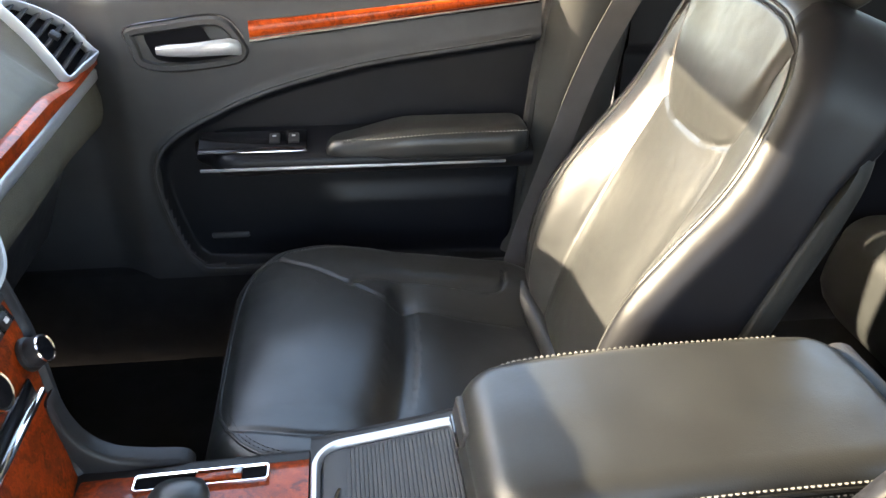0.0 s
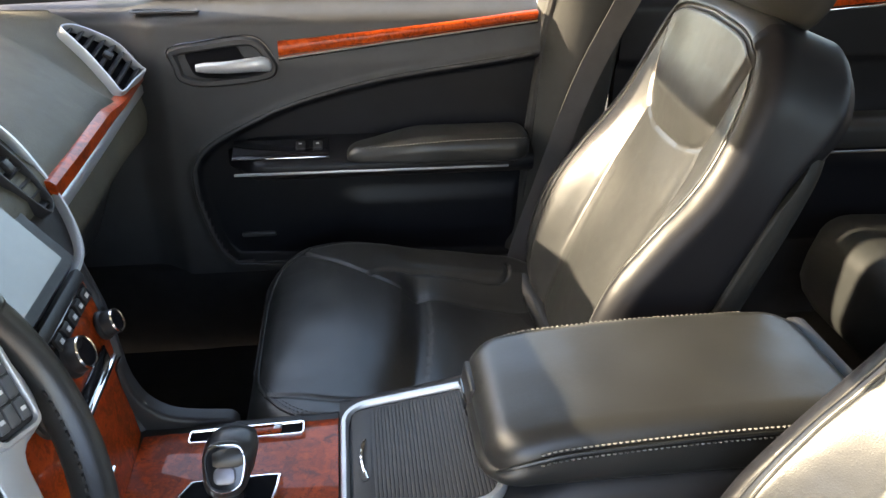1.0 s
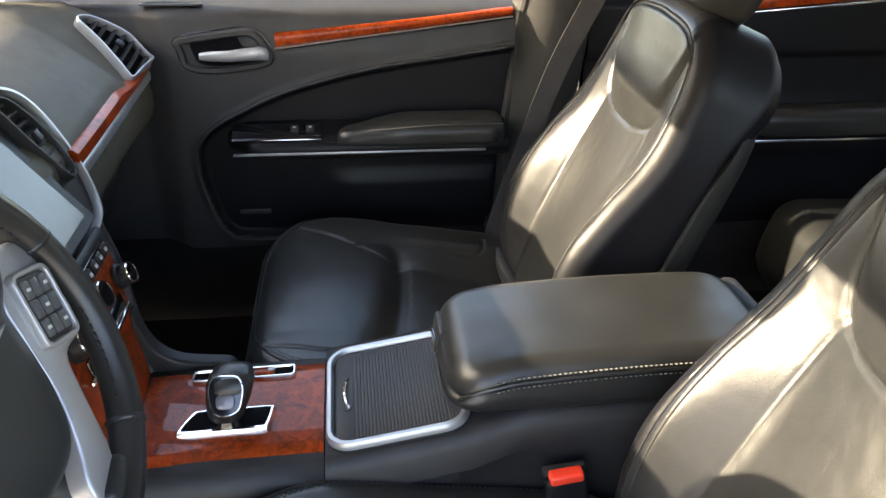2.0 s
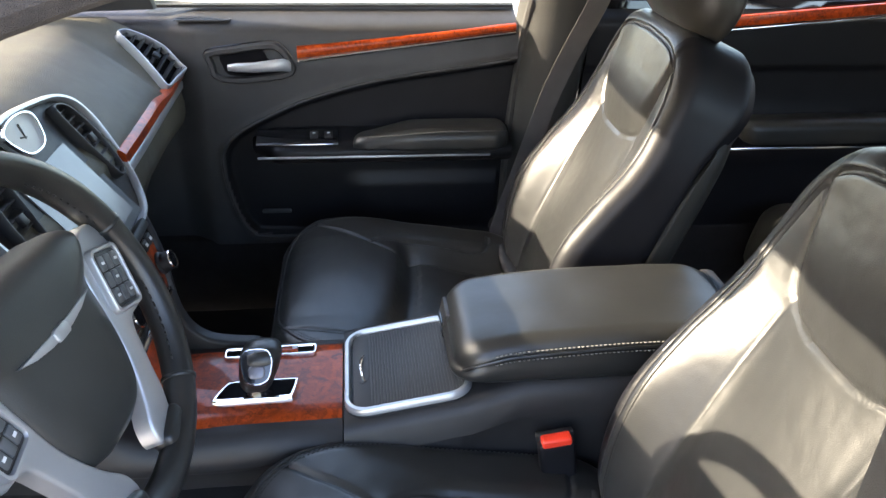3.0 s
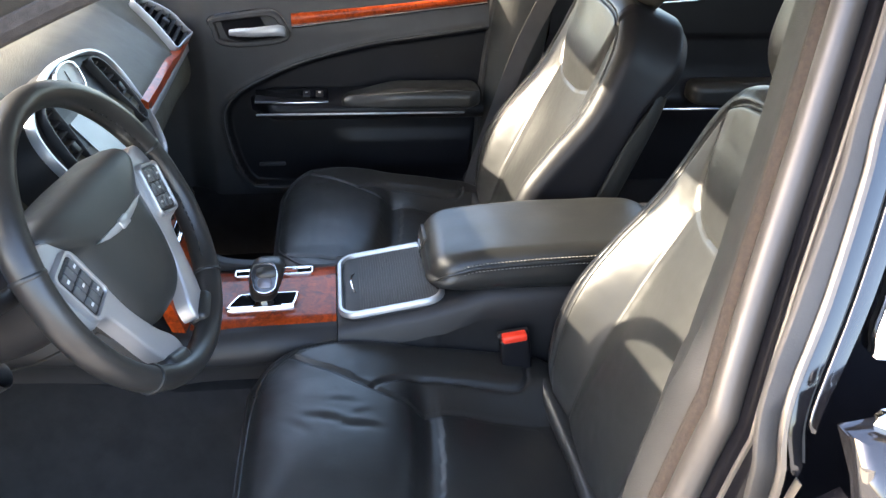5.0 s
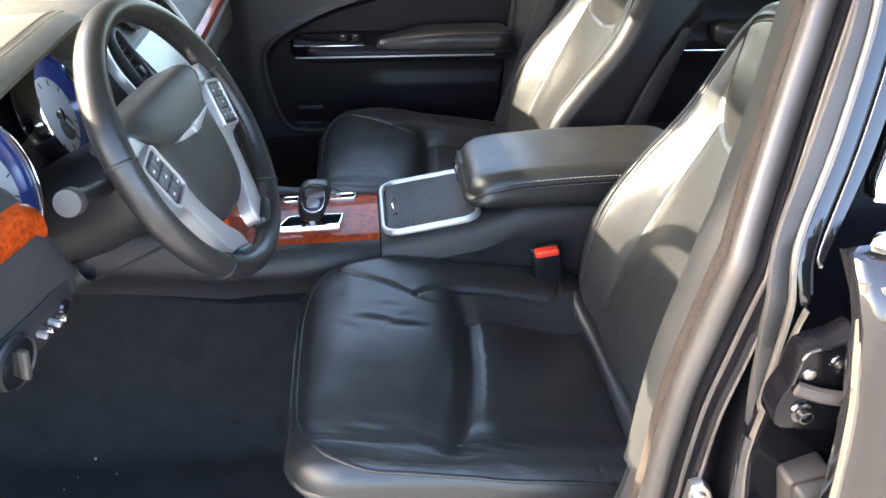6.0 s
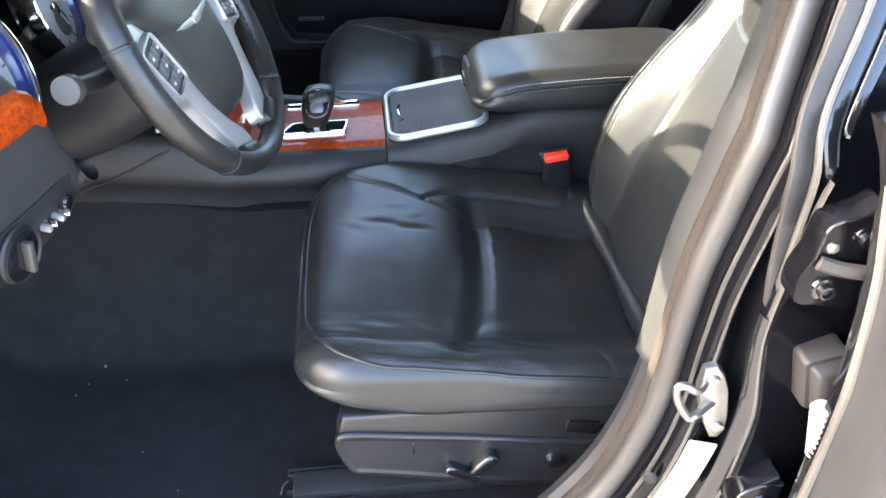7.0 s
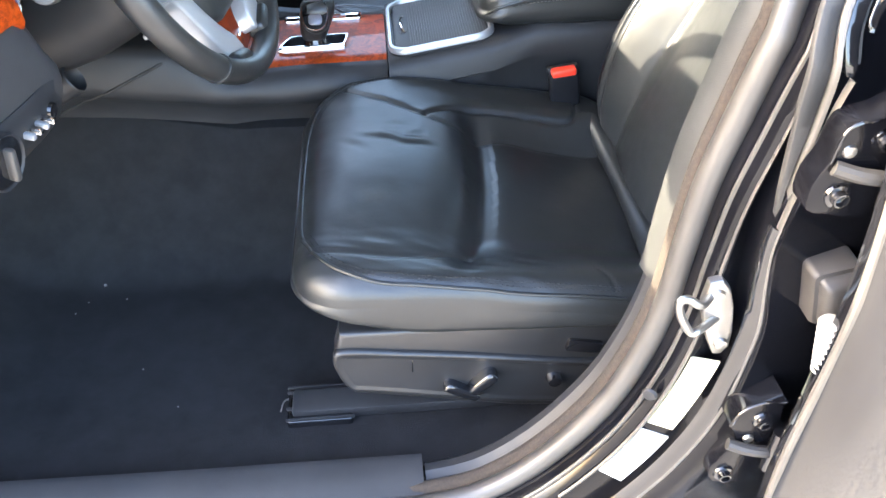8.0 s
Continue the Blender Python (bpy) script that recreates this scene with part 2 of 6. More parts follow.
def prism(poly, depth, m=None, bevel=0.0, seg=2):
    """An outline of (x, y), raised by depth along z."""
    bm = bmesh.new()
    f = bm.faces.new([bm.verts.new((x, y, 0)) for x, y in poly])
    ext = bmesh.ops.extrude_face_region(bm, geom=[f])
    top = [v for v in ext["geom"] if isinstance(v, bmesh.types.BMVert)]
    bmesh.ops.translate(bm, vec=(0, 0, depth), verts=top)
    if bevel:
        es = [e for e in bm.edges if all(v in top for v in e.verts)]
        bmesh.ops.bevel(bm, geom=es, offset=bevel, segments=seg, affect="EDGES", profile=0.5)
    if m:
        bmesh.ops.transform(bm, matrix=m, verts=bm.verts)
    return bm


def round_rect(hx, hy, r, n=6):
    out = []
    for cx, cy, a0 in ((hx - r, hy - r, 0), (-hx + r, hy - r, 90), (-hx + r, -hy + r, 180), (hx - r, -hy + r, 270)):
        for i in range(n + 1):
            a = radians(a0 + 90 * i / n)
            out.append((cx + r * math.cos(a), cy + r * math.sin(a)))
    return out


def frame_ring(outer, inner, depth, m=None, lip=0.0):
    """A flat frame between two outlines with as many points each, with thickness."""
    k = len(outer)
    rings = [[V(x, y, 0) for x, y in outer], [V(x, y, depth - lip) for x, y in outer],
             [V(*(Vector(o) * 0.75 + Vector(i) * 0.25), depth) for o, i in zip(outer, inner)],
             [V(*(Vector(o) * 0.25 + Vector(i) * 0.75), depth) for o, i in zip(outer, inner)],
             [V(x, y, depth - lip) for x, y in inner], [V(x, y, 0) for x, y in inner]]
    bm = rings_mesh(rings, True, True, False)
    if m:
        bmesh.ops.transform(bm, matrix=m, verts=bm.verts)
    return bm


def seg_dist(px, py, line):
    best = 1e9
    for (ax, ay), (bx, by) in zip(line, line[1:]):
        dx, dy = bx - ax, by - ay
        t = max(0, min(1, ((px - ax) * dx + (py - ay) * dy) / (dx * dx + dy * dy + 1e-12)))
        d = math.hypot(px - ax - t * dx, py - ay - t * dy)
        best = min(best, d)
    return best


def seam_dist(px, py, line, reach):
    """seg_dist, left out where no piece of the line is within reach."""
    near = [(p, q) for p, q in zip(line, line[1:]) if min(p[0], q[0]) - reach < px < max(p[0], q[0]) + reach and min(p[1], q[1]) - reach < py < max(p[1], q[1]) + reach]
    return min((seg_dist(px, py, pq) for pq in near), default=1.0)


def shoulder(a, b, hx, hy, rc, r):
    """How far the rounded shoulder of a pad lies below its top at (a, b)."""
    ea, eb = abs(a) - (hx - rc), abs(b) - (hy - rc)
    d = max(0.0, rc - (math.hypot(max(ea, 0), max(eb, 0)) + min(max(ea, eb), 0)))
    return 0.0 if d >= r else math.sqrt(max(0, r * r - (r - d) ** 2)) - r


def pad(hx, hy, rc, r, top, bottom, n=(80, 80), width=None, place=None, skirt=6, bulge=0.0, edge=1.0, flare=0.0):
    """A stuffed pad: outline 2hx by 2hy with corners rc, shoulders rounded by r, top(a, b) and bottom(a) heights."""
    place = place or (lambda a, b, h: V(a, b, h))
    na, nb = n
    bm = bmesh.new()

    def spread(i, m):
        u = 2 * i / m - 1
        return u * (1 - edge) + edge * math.sin(u * math.pi / 2) if edge < 1 else math.sin(u * math.pi / 2)

    def pos(u, v):
        q = max(abs(u), abs(v))
        if q < 1e-9:
            return 0.0, 0.0, min(hx, hy)
        a, b = u / q * hx, v / q * hy
        ca, cb = max(-(hx - rc), min(hx - rc, a)), max(-(hy - rc), min(hy - rc, b))
        da, db = a - ca, b - cb
        l = math.hypot(da, db)
        if l > rc:
            a, b = ca + da / l * rc, cb + db / l * rc
        a, b = a * q, b * q
        # distance to the outline
        ea, eb = abs(a) - (hx - rc), abs(b) - (hy - rc)
        d = rc - (math.hypot(max(ea, 0), max(eb, 0)) + min(max(ea, eb), 0))
        return a, b, max(0.0, d)

    def lift(d):
        return 0.0 if d >= r else math.sqrt(max(0, r * r - (r - d) ** 2)) - r

    grid = []
    for i in range(na + 1):
        row = []
        for j in range(nb + 1):
            a, b, d = pos(spread(i, na), spread(j, nb))
            w = width(a) if width else 1.0
            row.append((bm.verts.new(place(a, b * w, top(a, b * w) + lift(d))), a, b * w))
        grid.append(row)
    for i in range(na):
        for j in range(nb):
            bm.faces.new((grid[i][j][0], grid[i + 1][j][0], grid[i + 1][j + 1][0], grid[i][j + 1][0]))
    rim = [grid[i][0] for i in range(na)] + [grid[na][j] for j in range(nb)] + [grid[i][nb] for i in range(na, 0, -1)] + [grid[0][j] for j in range(nb, 0, -1)]
    last = [v for v, *_ in rim]
    for k in range(1, skirt + 1):
        t = k / skirt
        now = []
        for v, a, b in rim:
            h = (top(a, b) - r) * (1 - t) + bottom(a) * t
            f = 1 + bulge * math.sin(math.pi * t) - 0.06 * smooth01(0.75, 1, t)
            fb = f + flare * smooth01(0, 0.8, t)
            now.append(bm.verts.new(place(a * f, b * fb, h)))
        for j in range(len(rim)):
            m2 = (j + 1) % len(rim)
            bm.faces.new((last[j], last[m2], now[m2], now[j]))
        last = now
    bm.faces.new(last[::-1])
    return bm


def top_and_side(bm, count, keep=lambda c: True):
    """Parts a pad into its top, those of the first count faces whose middle keep() takes, and its side."""
    side = bm.copy()
    for b, want in ((bm, True), (side, False)):
        drop = [f for k, f in enumerate(b.faces) if (k < count and keep(f.calc_center_median())) != want]
        bmesh.ops.delete(b, geom=drop, context="FACES")
    return bm, side


def dashes(points, normals, length=0.0042, gap=0.0022, w=0.0007, h=0.0005):
    """Stitches: short raised capsules along a line that lies on a surface."""
    bm = bmesh.new()
    acc, i = 0.0, 0
    dist = [0.0]
    for a, b in zip(points, points[1:]):
        dist.append(dist[-1] + (b - a).length)

    def at(s):
        for k in range(len(points) - 1):
            if dist[k + 1] >= s:
                t = (s - dist[k]) / max(1e-9, dist[k + 1] - dist[k])
                return points[k].lerp(points[k + 1], t), normals[k]
        return points[-1], normals[-1]

    s = 0.0
    while s + length < dist[-1]:
        (p, nn), (q, _) = at(s), at(s + length)
        d = (q - p).normalized()
        side = d.cross(nn).normalized()
        ring = []
        for c in (p, p.lerp(q, 0.5), q):
            hh = h * 2.2 if c is not p and c is not q else h * 0.3
            ring.append([bm.verts.new(c + side * w - nn * 0.0006), bm.verts.new(c + side * w * 0.5 + nn * hh), bm.verts.new(c - side * w * 0.5 + nn * hh), bm.verts.new(c - side * w - nn * 0.0006)])
        for r0, r1 in zip(ring, ring[1:]):
            for k in range(3):
                bm.faces.new((r0[k], r0[k + 1], r1[k + 1], r1[k]))
        s += length + gap
    return bm


def height_sheet(x0, x1, z0, z1, nx, nz, f, place, keep=None, back=None):
    """A sheet over (x, z) whose third coordinate is f(x, z); keep(x, z) picks the faces."""
    bm = bmesh.new()
    vs = {}
    def vert(i, j):
        if (i, j) not in vs:
            x, z = x0 + (x1 - x0) * i / nx, z0 + (z1 - z0) * j / nz
            vs[i, j] = bm.verts.new(place(x, z, f(x, z)))
        return vs[i, j]
    for i in range(nx):
        for j in range(nz):
            x, z = x0 + (x1 - x0) * (i + 0.5) / nx, z0 + (z1 - z0) * (j + 0.5) / nz
            if keep is None or keep(x, z):
                bm.faces.new((vert(i, j), vert(i + 1, j), vert(i + 1, j + 1), vert(i, j + 1)))
    return bm


def thicken(bm, offset):
    """Gives an open sheet a back, shifted by the offset, and closes its borders."""
    offset = Vector(offset)
    faces = bm.faces[:]
    border = [e for e in bm.edges if len(e.link_faces) == 1]
    twin = {v: bm.verts.new(v.co + offset) for v in bm.verts[:]}
    for f in faces:
        bm.faces.new([twin[v] for v in reversed(f.verts)])
    for e in border:
        a, b = e.verts
        bm.faces.new((a, b, twin[b], twin[a]))
    return bm


def inside(poly, x, y):
    c = False
    for (ax, ay), (bx, by) in zip(poly, poly[1:] + poly[:1]):
        if (ay > y) != (by > y) and x < (bx - ax) * (y - ay) / (by - ay) + ax:
            c = not c
    return c


def merge(*bms):
    out = bms[0]
    for b in bms[1:]:
        me = bpy.data.meshes.new("tmp")
        b.to_mesh(me)
        b.free()
        out.from_mesh(me)
        bpy.data.meshes.remove(me)
    return out


# ---- large structure ----
YD, YP, YC = -0.395, 0.365, 0.0   # seat centres and the car's middle


def ground():
    bm = bmesh.new()
    bmesh.ops.create_grid(bm, x_segments=60, y_segments=60, size=150)
    solo("ground", bm, ASPHALT, "pale worn asphalt of a sunlit parking lot", "ground", "structure")


def floor_height(x, y):
    d = abs(y - YC)
    z = 0.262 + 0.235 * (1 - smooth01(0.135, 0.30, d)) ** 1.3
    z += 0.36 * smooth01(-0.62, -1.08, x) + 0.19 * max(0.0, -0.3 - x) * (1 - smooth01(0.135, 0.26, d))
    z += 0.012 * smooth01(0.5, 0.68, d)
    z += 0.0035 * (noise.noise(V(x * 7, y * 7, 0)) + 0.5 * noise.noise(V(x * 19, y * 19, 3)))
    return z


def carpet():
    bm = height_sheet(-1.08, 1.5, -0.735, 0.745, 130, 90, floor_height, lambda x, y, z: V(x, y, z))
    thicken(bm, (0, 0, -0.02))
    solo("floor", bm, CARPET, "black carpet over the car floor and tunnel", "carpet", "structure")


# The driver's door opening, as (x, z): along the sill, round its corner and up the pillar.
OPENING = [(-1.15, 0.325), (-0.6, 0.315), (-0.3, 0.308), (-0.1, 0.304), (-0.02, 0.308), (0.055, 0.330), (0.125, 0.39), (0.186, 0.479), (0.22, 0.567), (0.237, 0.654),
           (0.242, 0.74), (0.248, 0.815), (0.260, 0.88), (0.277, 0.96), (0.306, 1.06), (0.341, 1.17), (0.380, 1.30), (0.396, 1.36)]


def tumble(z):
    return 0.38 * max(0.0, z - 0.96)


def opening_strip(name, profile, mat, parent, label="", first=0, last=None, ring=True, angle=35, n=8, other=None, blend=(0, 1), third=None, blend3=(0, 1)):
    """A strip along the opening; profile: (outwards from the hole, y) pairs."""
    pts = spline([(x, 0, z) for x, z in OPENING], n)
    pts = pts[first * n:(last * n + 1) if last is not None else None]
    rings = []
    for i, p in enumerate(pts):
        d = (pts[min(i + 1, len(pts) - 1)] - pts[max(i - 1, 0)]).normalized()
        out = V(d.z, 0, -d.x)
        k = lerp_table([(0.55, 1.0), (0.68, 0.8), (0.8, 0.42), (0.95, 0.2)], p.z)
        w = smooth01(blend[0], blend[1], p.z) if other else 0
        now = [(a + (c - a) * w, y + (e - y) * w) for (a, y), (c, e) in zip(profile, other or profile)]
        if third:
            w = smooth01(blend3[0], blend3[1], p.z)
            now = [(a + (c - a) * w, y + (e - y) * w) for (a, y), (c, e) in zip(now, third)]
        rings.append([p + out * (a if a < 0.015 or a > 0.1 else 0.015 + (a - 0.015) * k) + V(0, y + tumble(p.z), 0) for a, y in now])
    return part(name, rings_mesh(rings, ring), mat, parent, label, angle)


def body_side():
    body = thing("car_body_side", "black painted door frame, sill and centre pillar of the car", "car body", kind="structure")
    wide = [(0.0, -0.765), (-0.010, -0.752), (-0.012, -0.735), (0.010, -0.70), (0.04, -0.68), (0.05, -0.70), (0.05, -0.765)]
    slim = [(0.0, -0.765), (-0.001, -0.757), (0.001, -0.748), (0.022, -0.722), (0.05, -0.69), (0.06, -0.70), (0.06, -0.765)]
    opening_strip("pillar_trim", wide, TRIM_GREY, body, "grey grained plastic trim", first=9, other=slim, blend=(0.93, 1.06))
    opening_strip("corner_trim", [(0.0, -0.765), (-0.008, -0.752), (-0.0065, -0.740), (0.006, -0.729), (0.03, -0.718), (0.045, -0.722), (0.05, -0.765)], BLACK_PLASTIC, body, "dark plastic corner trim", first=4, last=9)
    opening_strip("fuzzy_seal", [(a + 0.001, y - 0.776) for a, y in circle(0.0125, 12)], SEAL_FUZZ, body, "dusty woven seal edge", first=3)
    opening_strip("seal_bulb", [(a - 0.001, y - 0.799) for a, y in circle(0.0135, 14)], SEAL_SMOOTH, body, "smooth grey rubber weatherstrip", first=0)
    flat = [(0.004, -0.795), (0.008, -0.815), (0.0115, -0.830), (0.016, -0.840), (0.028, -0.845), (0.045, -0.848), (0.056, -0.849), (0.064, -0.853), (0.070, -0.861), (0.073, -0.872), (0.078, -0.881), (0.090, -0.884), (0.13, -0.87), (0.25, -0.86), (0.25, -0.78), (0.13, -0.77)]
    channel = [(0.004, -0.795), (0.008, -0.820), (0.0115, -0.838), (0.016, -0.845), (0.024, -0.846), (0.045, -0.836), (0.060, -0.831), (0.065, -0.842), (0.070, -0.861), (0.073, -0.872), (0.077, -0.878), (0.086, -0.876), (0.13, -0.866), (0.25, -0.85), (0.25, -0.78), (0.13, -0.77)]
    upper = [(0.004, -0.795), (0.008, -0.820), (0.0115, -0.838), (0.014, -0.842), (0.018, -0.840), (0.024, -0.834), (0.03, -0.832), (0.04, -0.830), (0.05, -0.830), (0.06, -0.830), (0.07, -0.830), (0.08, -0.830), (0.10, -0.830), (0.16, -0.830), (0.16, -0.77), (0.05, -0.77)]
    opening_strip("jamb", flat, JAMB_PAINT, body, "glossy black painted door jamb", angle=50, other=channel, blend=(0.52, 0.62), third=upper, blend3=(0.88, 0.965))
    opening_strip("jamb_bead", [(a + 0.010, y - 0.828) for a, y in circle(0.0028, 8)], SEAL_SMOOTH, body, first=5)
    # Bead and outer lip carry edge highlights in their pale colour.
    opening_strip("jamb_bead", [(a + 0.0175, y - 0.846) for a, y in circle(0.0022, 8)], EDGE_GLINT, body, first=6, last=13)
    opening_strip("lip_band", [(0.056, -0.862), (0.062, -0.872), (0.076, -0.874), (0.082, -0.868), (0.074, -0.858), (0.062, -0.856)], GLOSS_BLACK, body, "glossy folded flange", first=5, last=11, angle=60)
    opening_strip("outer_seal", [(a + 0.072, y - 0.870) for a, y in circle(0.0042, 8)], EDGE_GLINT, body, "lip with a painted pale highlight", first=4, last=13)
    # scuff plate along the sill
    rings = []
    for i in range(25):
        x = -1.12 + i / 24 * 1.096
        zt = lerp_table([(-1.15, 0.331), (-0.6, 0.321), (-0.3, 0.314), (0, 0.311)], x)
        rings.append([V(x, y, zt + dz) for y, dz in ((-0.792, -0.004), (-0.788, 0.003), (-0.77, 0.006), (-0.735, 0.008), (-0.722, 0.002), (-0.716, -0.016), (-0.714, -0.10), (-0.78, -0.10))])
    part("scuff_plate", rings_mesh(rings), DOOR_PLASTIC, body, "dark grey grained plastic scuff plate")
    sill = []
    for i in range(9):
        x = -1.2 + i * 0.2
        sill.append([V(x, y, z) for y, z in ((-0.80, 0.296), (-0.84, 0.286), (-0.875, 0.265), (-0.905, 0.23), (-0.915, 0.19), (-0.89, 0.15), (-0.80, 0.14), (-0.70, 0.16), (-0.72, 0.28))])
    part("sill", rings_mesh(sill), PAINT, body, "glossy black sill")
    # white information labels on the jamb corner
    def jamb_label(name, mat, s0, s1, w, label):
        pts = spline([(x, 0, z) for x, z in OPENING], 24)
        a, b = int(s0 * 24), int(s1 * 24)
        bm = bmesh.new()
        prev = None
        for i in range(a, b + 1):
            p = pts[i]
            d = (pts[i + 1] - pts[i - 1]).normalized()
            out = V(d.z, 0, -d.x)
            now = [bm.verts.new(p + out * o + V(0, y, 0)) for o, y in ((0.022, -0.8465), (0.022 + w, -0.8515))]
            if prev:
                bm.faces.new((prev[0], now[0], now[1], prev[1]))
            prev = now
        thicken(bm, (0, 0.002, 0))
        return part(name, bm, mat, body, label)
    jamb_label("information_label", STICKER, 6.6, 7.4, 0.034, "white printed information label")
    jamb_label("information_label", STICKER_Y, 7.5, 8.7, 0.031, "yellowed white printed label")
    # screw and clip on the jamb
    for x, z in ((0.222, 0.56), (0.262, 0.66)):
        part("jamb_plug", lathe([(0.002, 0.004), (0.007, 0.003), (0.009, 0)], 14, pose(x, -0.842, z, 90, 0, -35)), BLACK_PLASTIC, body)
    return body


def striker():
    o = V(0.265, -0.846, 0.686)
    s = thing("door_striker", "bright bare steel door striker loop on the pillar", "door striker", at=o)
    turn = Matrix(((1, 0, 0, 0), (0, 0, -1, 0), (0, 1, 0, 0), (0, 0, 0, 1)))
    plate = prism([(-0.018, 0.049), (-0.006, 0.052), (0.004, 0.040), (0.013, 0.016), (0.020, -0.020), (0.021, -0.042), (0.015, -0.052), (0.006, -0.051), (-0.004, -0.030), (-0.013, -0.005), (-0.020, 0.022)], 0.010, turn, 0.003, 3)
    part("plate", plate, STEEL, s, "pale steel mounting plate", angle=25)
    loop = spline([(-0.012, -0.006, 0.032), (-0.030, -0.026, 0.038), (-0.047, -0.029, 0.050), (-0.054, -0.029, 0.046), (-0.049, -0.029, 0.028), (-0.036, -0.029, 0.006), (-0.026, -0.026, 0.004), (0.0, -0.006, 0.0)], 8)
    part("loop", tube(loop, 0.0042, (0, 1, 0), 10), STEEL, s, "rounded steel wire loop")
    for x, z in ((-0.008, 0.034), (0.010, -0.034)):
        part("bolt", lathe([(0.002, 0.004), (0.006, 0.0035), (0.0075, 0)], 12, turn @ pose(x, z, 0.0105)), STEEL, s)


def rear_door_driver():
    o = V(0.343, -0.93, 0.3)
    d = thing("rear_door", "closed glossy black rear door with its leading edge by the pillar", "car door", at=o)
    rings = []
    for i in range(33):
        z = 0.24 + i / 32 * 0.785
        bow = 0.028 * math.sin(math.pi * min(1, max(0, (z - 0.2) / 0.9)))
        lean = lerp_table([(0.24, 0.03), (0.5, -0.003), (0.77, -0.004), (0.86, -0.011), (0.89, -0.015), (0.95, -0.027), (1.025, -0.038)], z)
        tuck = 0.03 * smooth01(0.97, 1.03, z) ** 2
        prof = [(0.03 + lean, 0.016), (-0.005 + lean, 0.011), (-0.004 + lean, 0.0), (0.005 + lean, -0.008 - bow * 0.5), (0.04, -0.014 - bow), (0.3, -0.02 - bow), (1.0, -0.02 - bow), (1.0, 0.05), (0.12, 0.05)]
        rings.append([V(x, y + (tuck if y < 0.03 else 0), z - o.z) for x, y in prof])
    part("outer_skin", rings_mesh(rings), PAINT, d, "glossy black outer skin", angle=60)
    edge = spline([(0.03, 0.0, 0.24 - o.z), (-0.003, -0.002, 0.5 - o.z), (-0.004, -0.003, 0.75 - o.z), (-0.014, -0.001, 0.88 - o.z), (-0.027, 0.001, 0.95 - o.z), (-0.034, 0.012, 1.012 - o.z)], 10)
    # Pale tubes paint the reflection along the door's rolled edge and hem.
    part("edge_strip", tube(edge, 0.0052, (1, 0, 0), 10), EDGE_GLINT, d, "rolled door edge with a painted pale reflection")
    part("edge_strip", tube([q + V(0.010, -0.008, 0) for q in edge], 0.0028, (1, 0, 0), 8), EDGE_GLINT, d, "pale reflection painted along the hem")

    # window frame strips: (z, front edge x, rear edge x)
    def frame_strip(name, rows, y, depth, mat, label=""):
        left, right = spline([(x0, 0, z) for z, x0, x1 in rows], 5), spline([(x1, 0, z) for z, x0, x1 in rows], 5)
        rr = []
        for a, c in zip(left, right):
            ya, w = y + tumble(a.z), c.x - a.x
            r = min(0.0012, w * 0.3)
            rr.append([V(*q) - o for q in ((a.x, ya + depth, a.z), (a.x, ya + r * 0.6, a.z), (a.x + r, ya, a.z), (c.x - r, ya - 0.001, c.z), (c.x, ya + r * 0.6, c.z), (c.x, ya + depth, c.z))])
        return part(name, rings_mesh(rr), mat, d, label, angle=60)

    seal = [(0.80, 0.2875, 0.289), (0.845, 0.281, 0.287), (0.906, 0.276, 0.289), (0.94, 0.2735, 0.290), (1.0, 0.276, 0.291), (1.075, 0.302, 0.3185), (1.155, 0.329, 0.3425), (1.213, 0.344, 0.356), (1.40, 0.402, 0.414)]
    frame_strip("frame_seal", seal, -0.860, 0.006, FRAME_RUBBER, "matte dark grey rubber seal")
    frame_strip("frame_edge", [(z, x1 + 0.0005, x1 + 0.0050) for z, x0, x1 in seal], -0.866, 0.012, EDGE_GLINT, "frame edge with its bright reflection painted on")
    gl = [(0.953, 0.301, 0.306), (0.962, 0.298, 0.3075), (1.0, 0.297, 0.309), (1.075, 0.3245, 0.3375), (1.155, 0.3482, 0.362), (1.213, 0.362, 0.376), (1.40, 0.420, 0.434)]
    frame_strip("applique", gl, -0.864, 0.010, GLOSS_BLACK, "mirror-glossy black pillar applique")
    frame_strip("frame_line", [(z, x1 + 0.0003, x1 + 0.0035) for z, x0, x1 in gl[1:]], -0.861, 0.02, RUBBER, "thin black joint")
    frame_strip("applique", [(0.985, 0.3125, 0.316), (1.0, 0.3130, 0.3215), (1.075, 0.3415, 0.355), (1.155, 0.366, 0.380), (1.213, 0.380, 0.394), (1.40, 0.438, 0.452)], -0.865, 0.010, GLOSS_BLACK, "mirror-glossy black pillar applique")
    frame_strip("window_trim", [(1.036, 0.358, 0.366), (1.05, 0.3595, 0.3705), (1.075, 0.368, 0.380), (1.155, 0.388, 0.400), (1.213, 0.402, 0.414), (1.40, 0.46, 0.472)], -0.868, 0.02, CHROME, "bright window trim")
    win = bmesh.new()
    win.faces.new([win.verts.new(V(*p) - o) for p in ((0.375, -0.855, 1.03), (1.3, -0.855, 1.03), (1.3, -0.735, 1.35), (0.47, -0.735, 1.35))])
    thicken(win, (0, 0.004, 0))
    g = part("window_pane", win, GLASS, d)
    g.visible_shadow = False
    chrome = spline([(-0.008, 0.03, 0.737), (0.002, 0.022, 0.737), (0.3, 0.012, 0.737), (0.95, 0.012, 0.745)], 8)
    part("belt_moulding", tube(chrome, 0.008, (0, 1, 0), 8), CHROME, d, "chrome belt moulding")


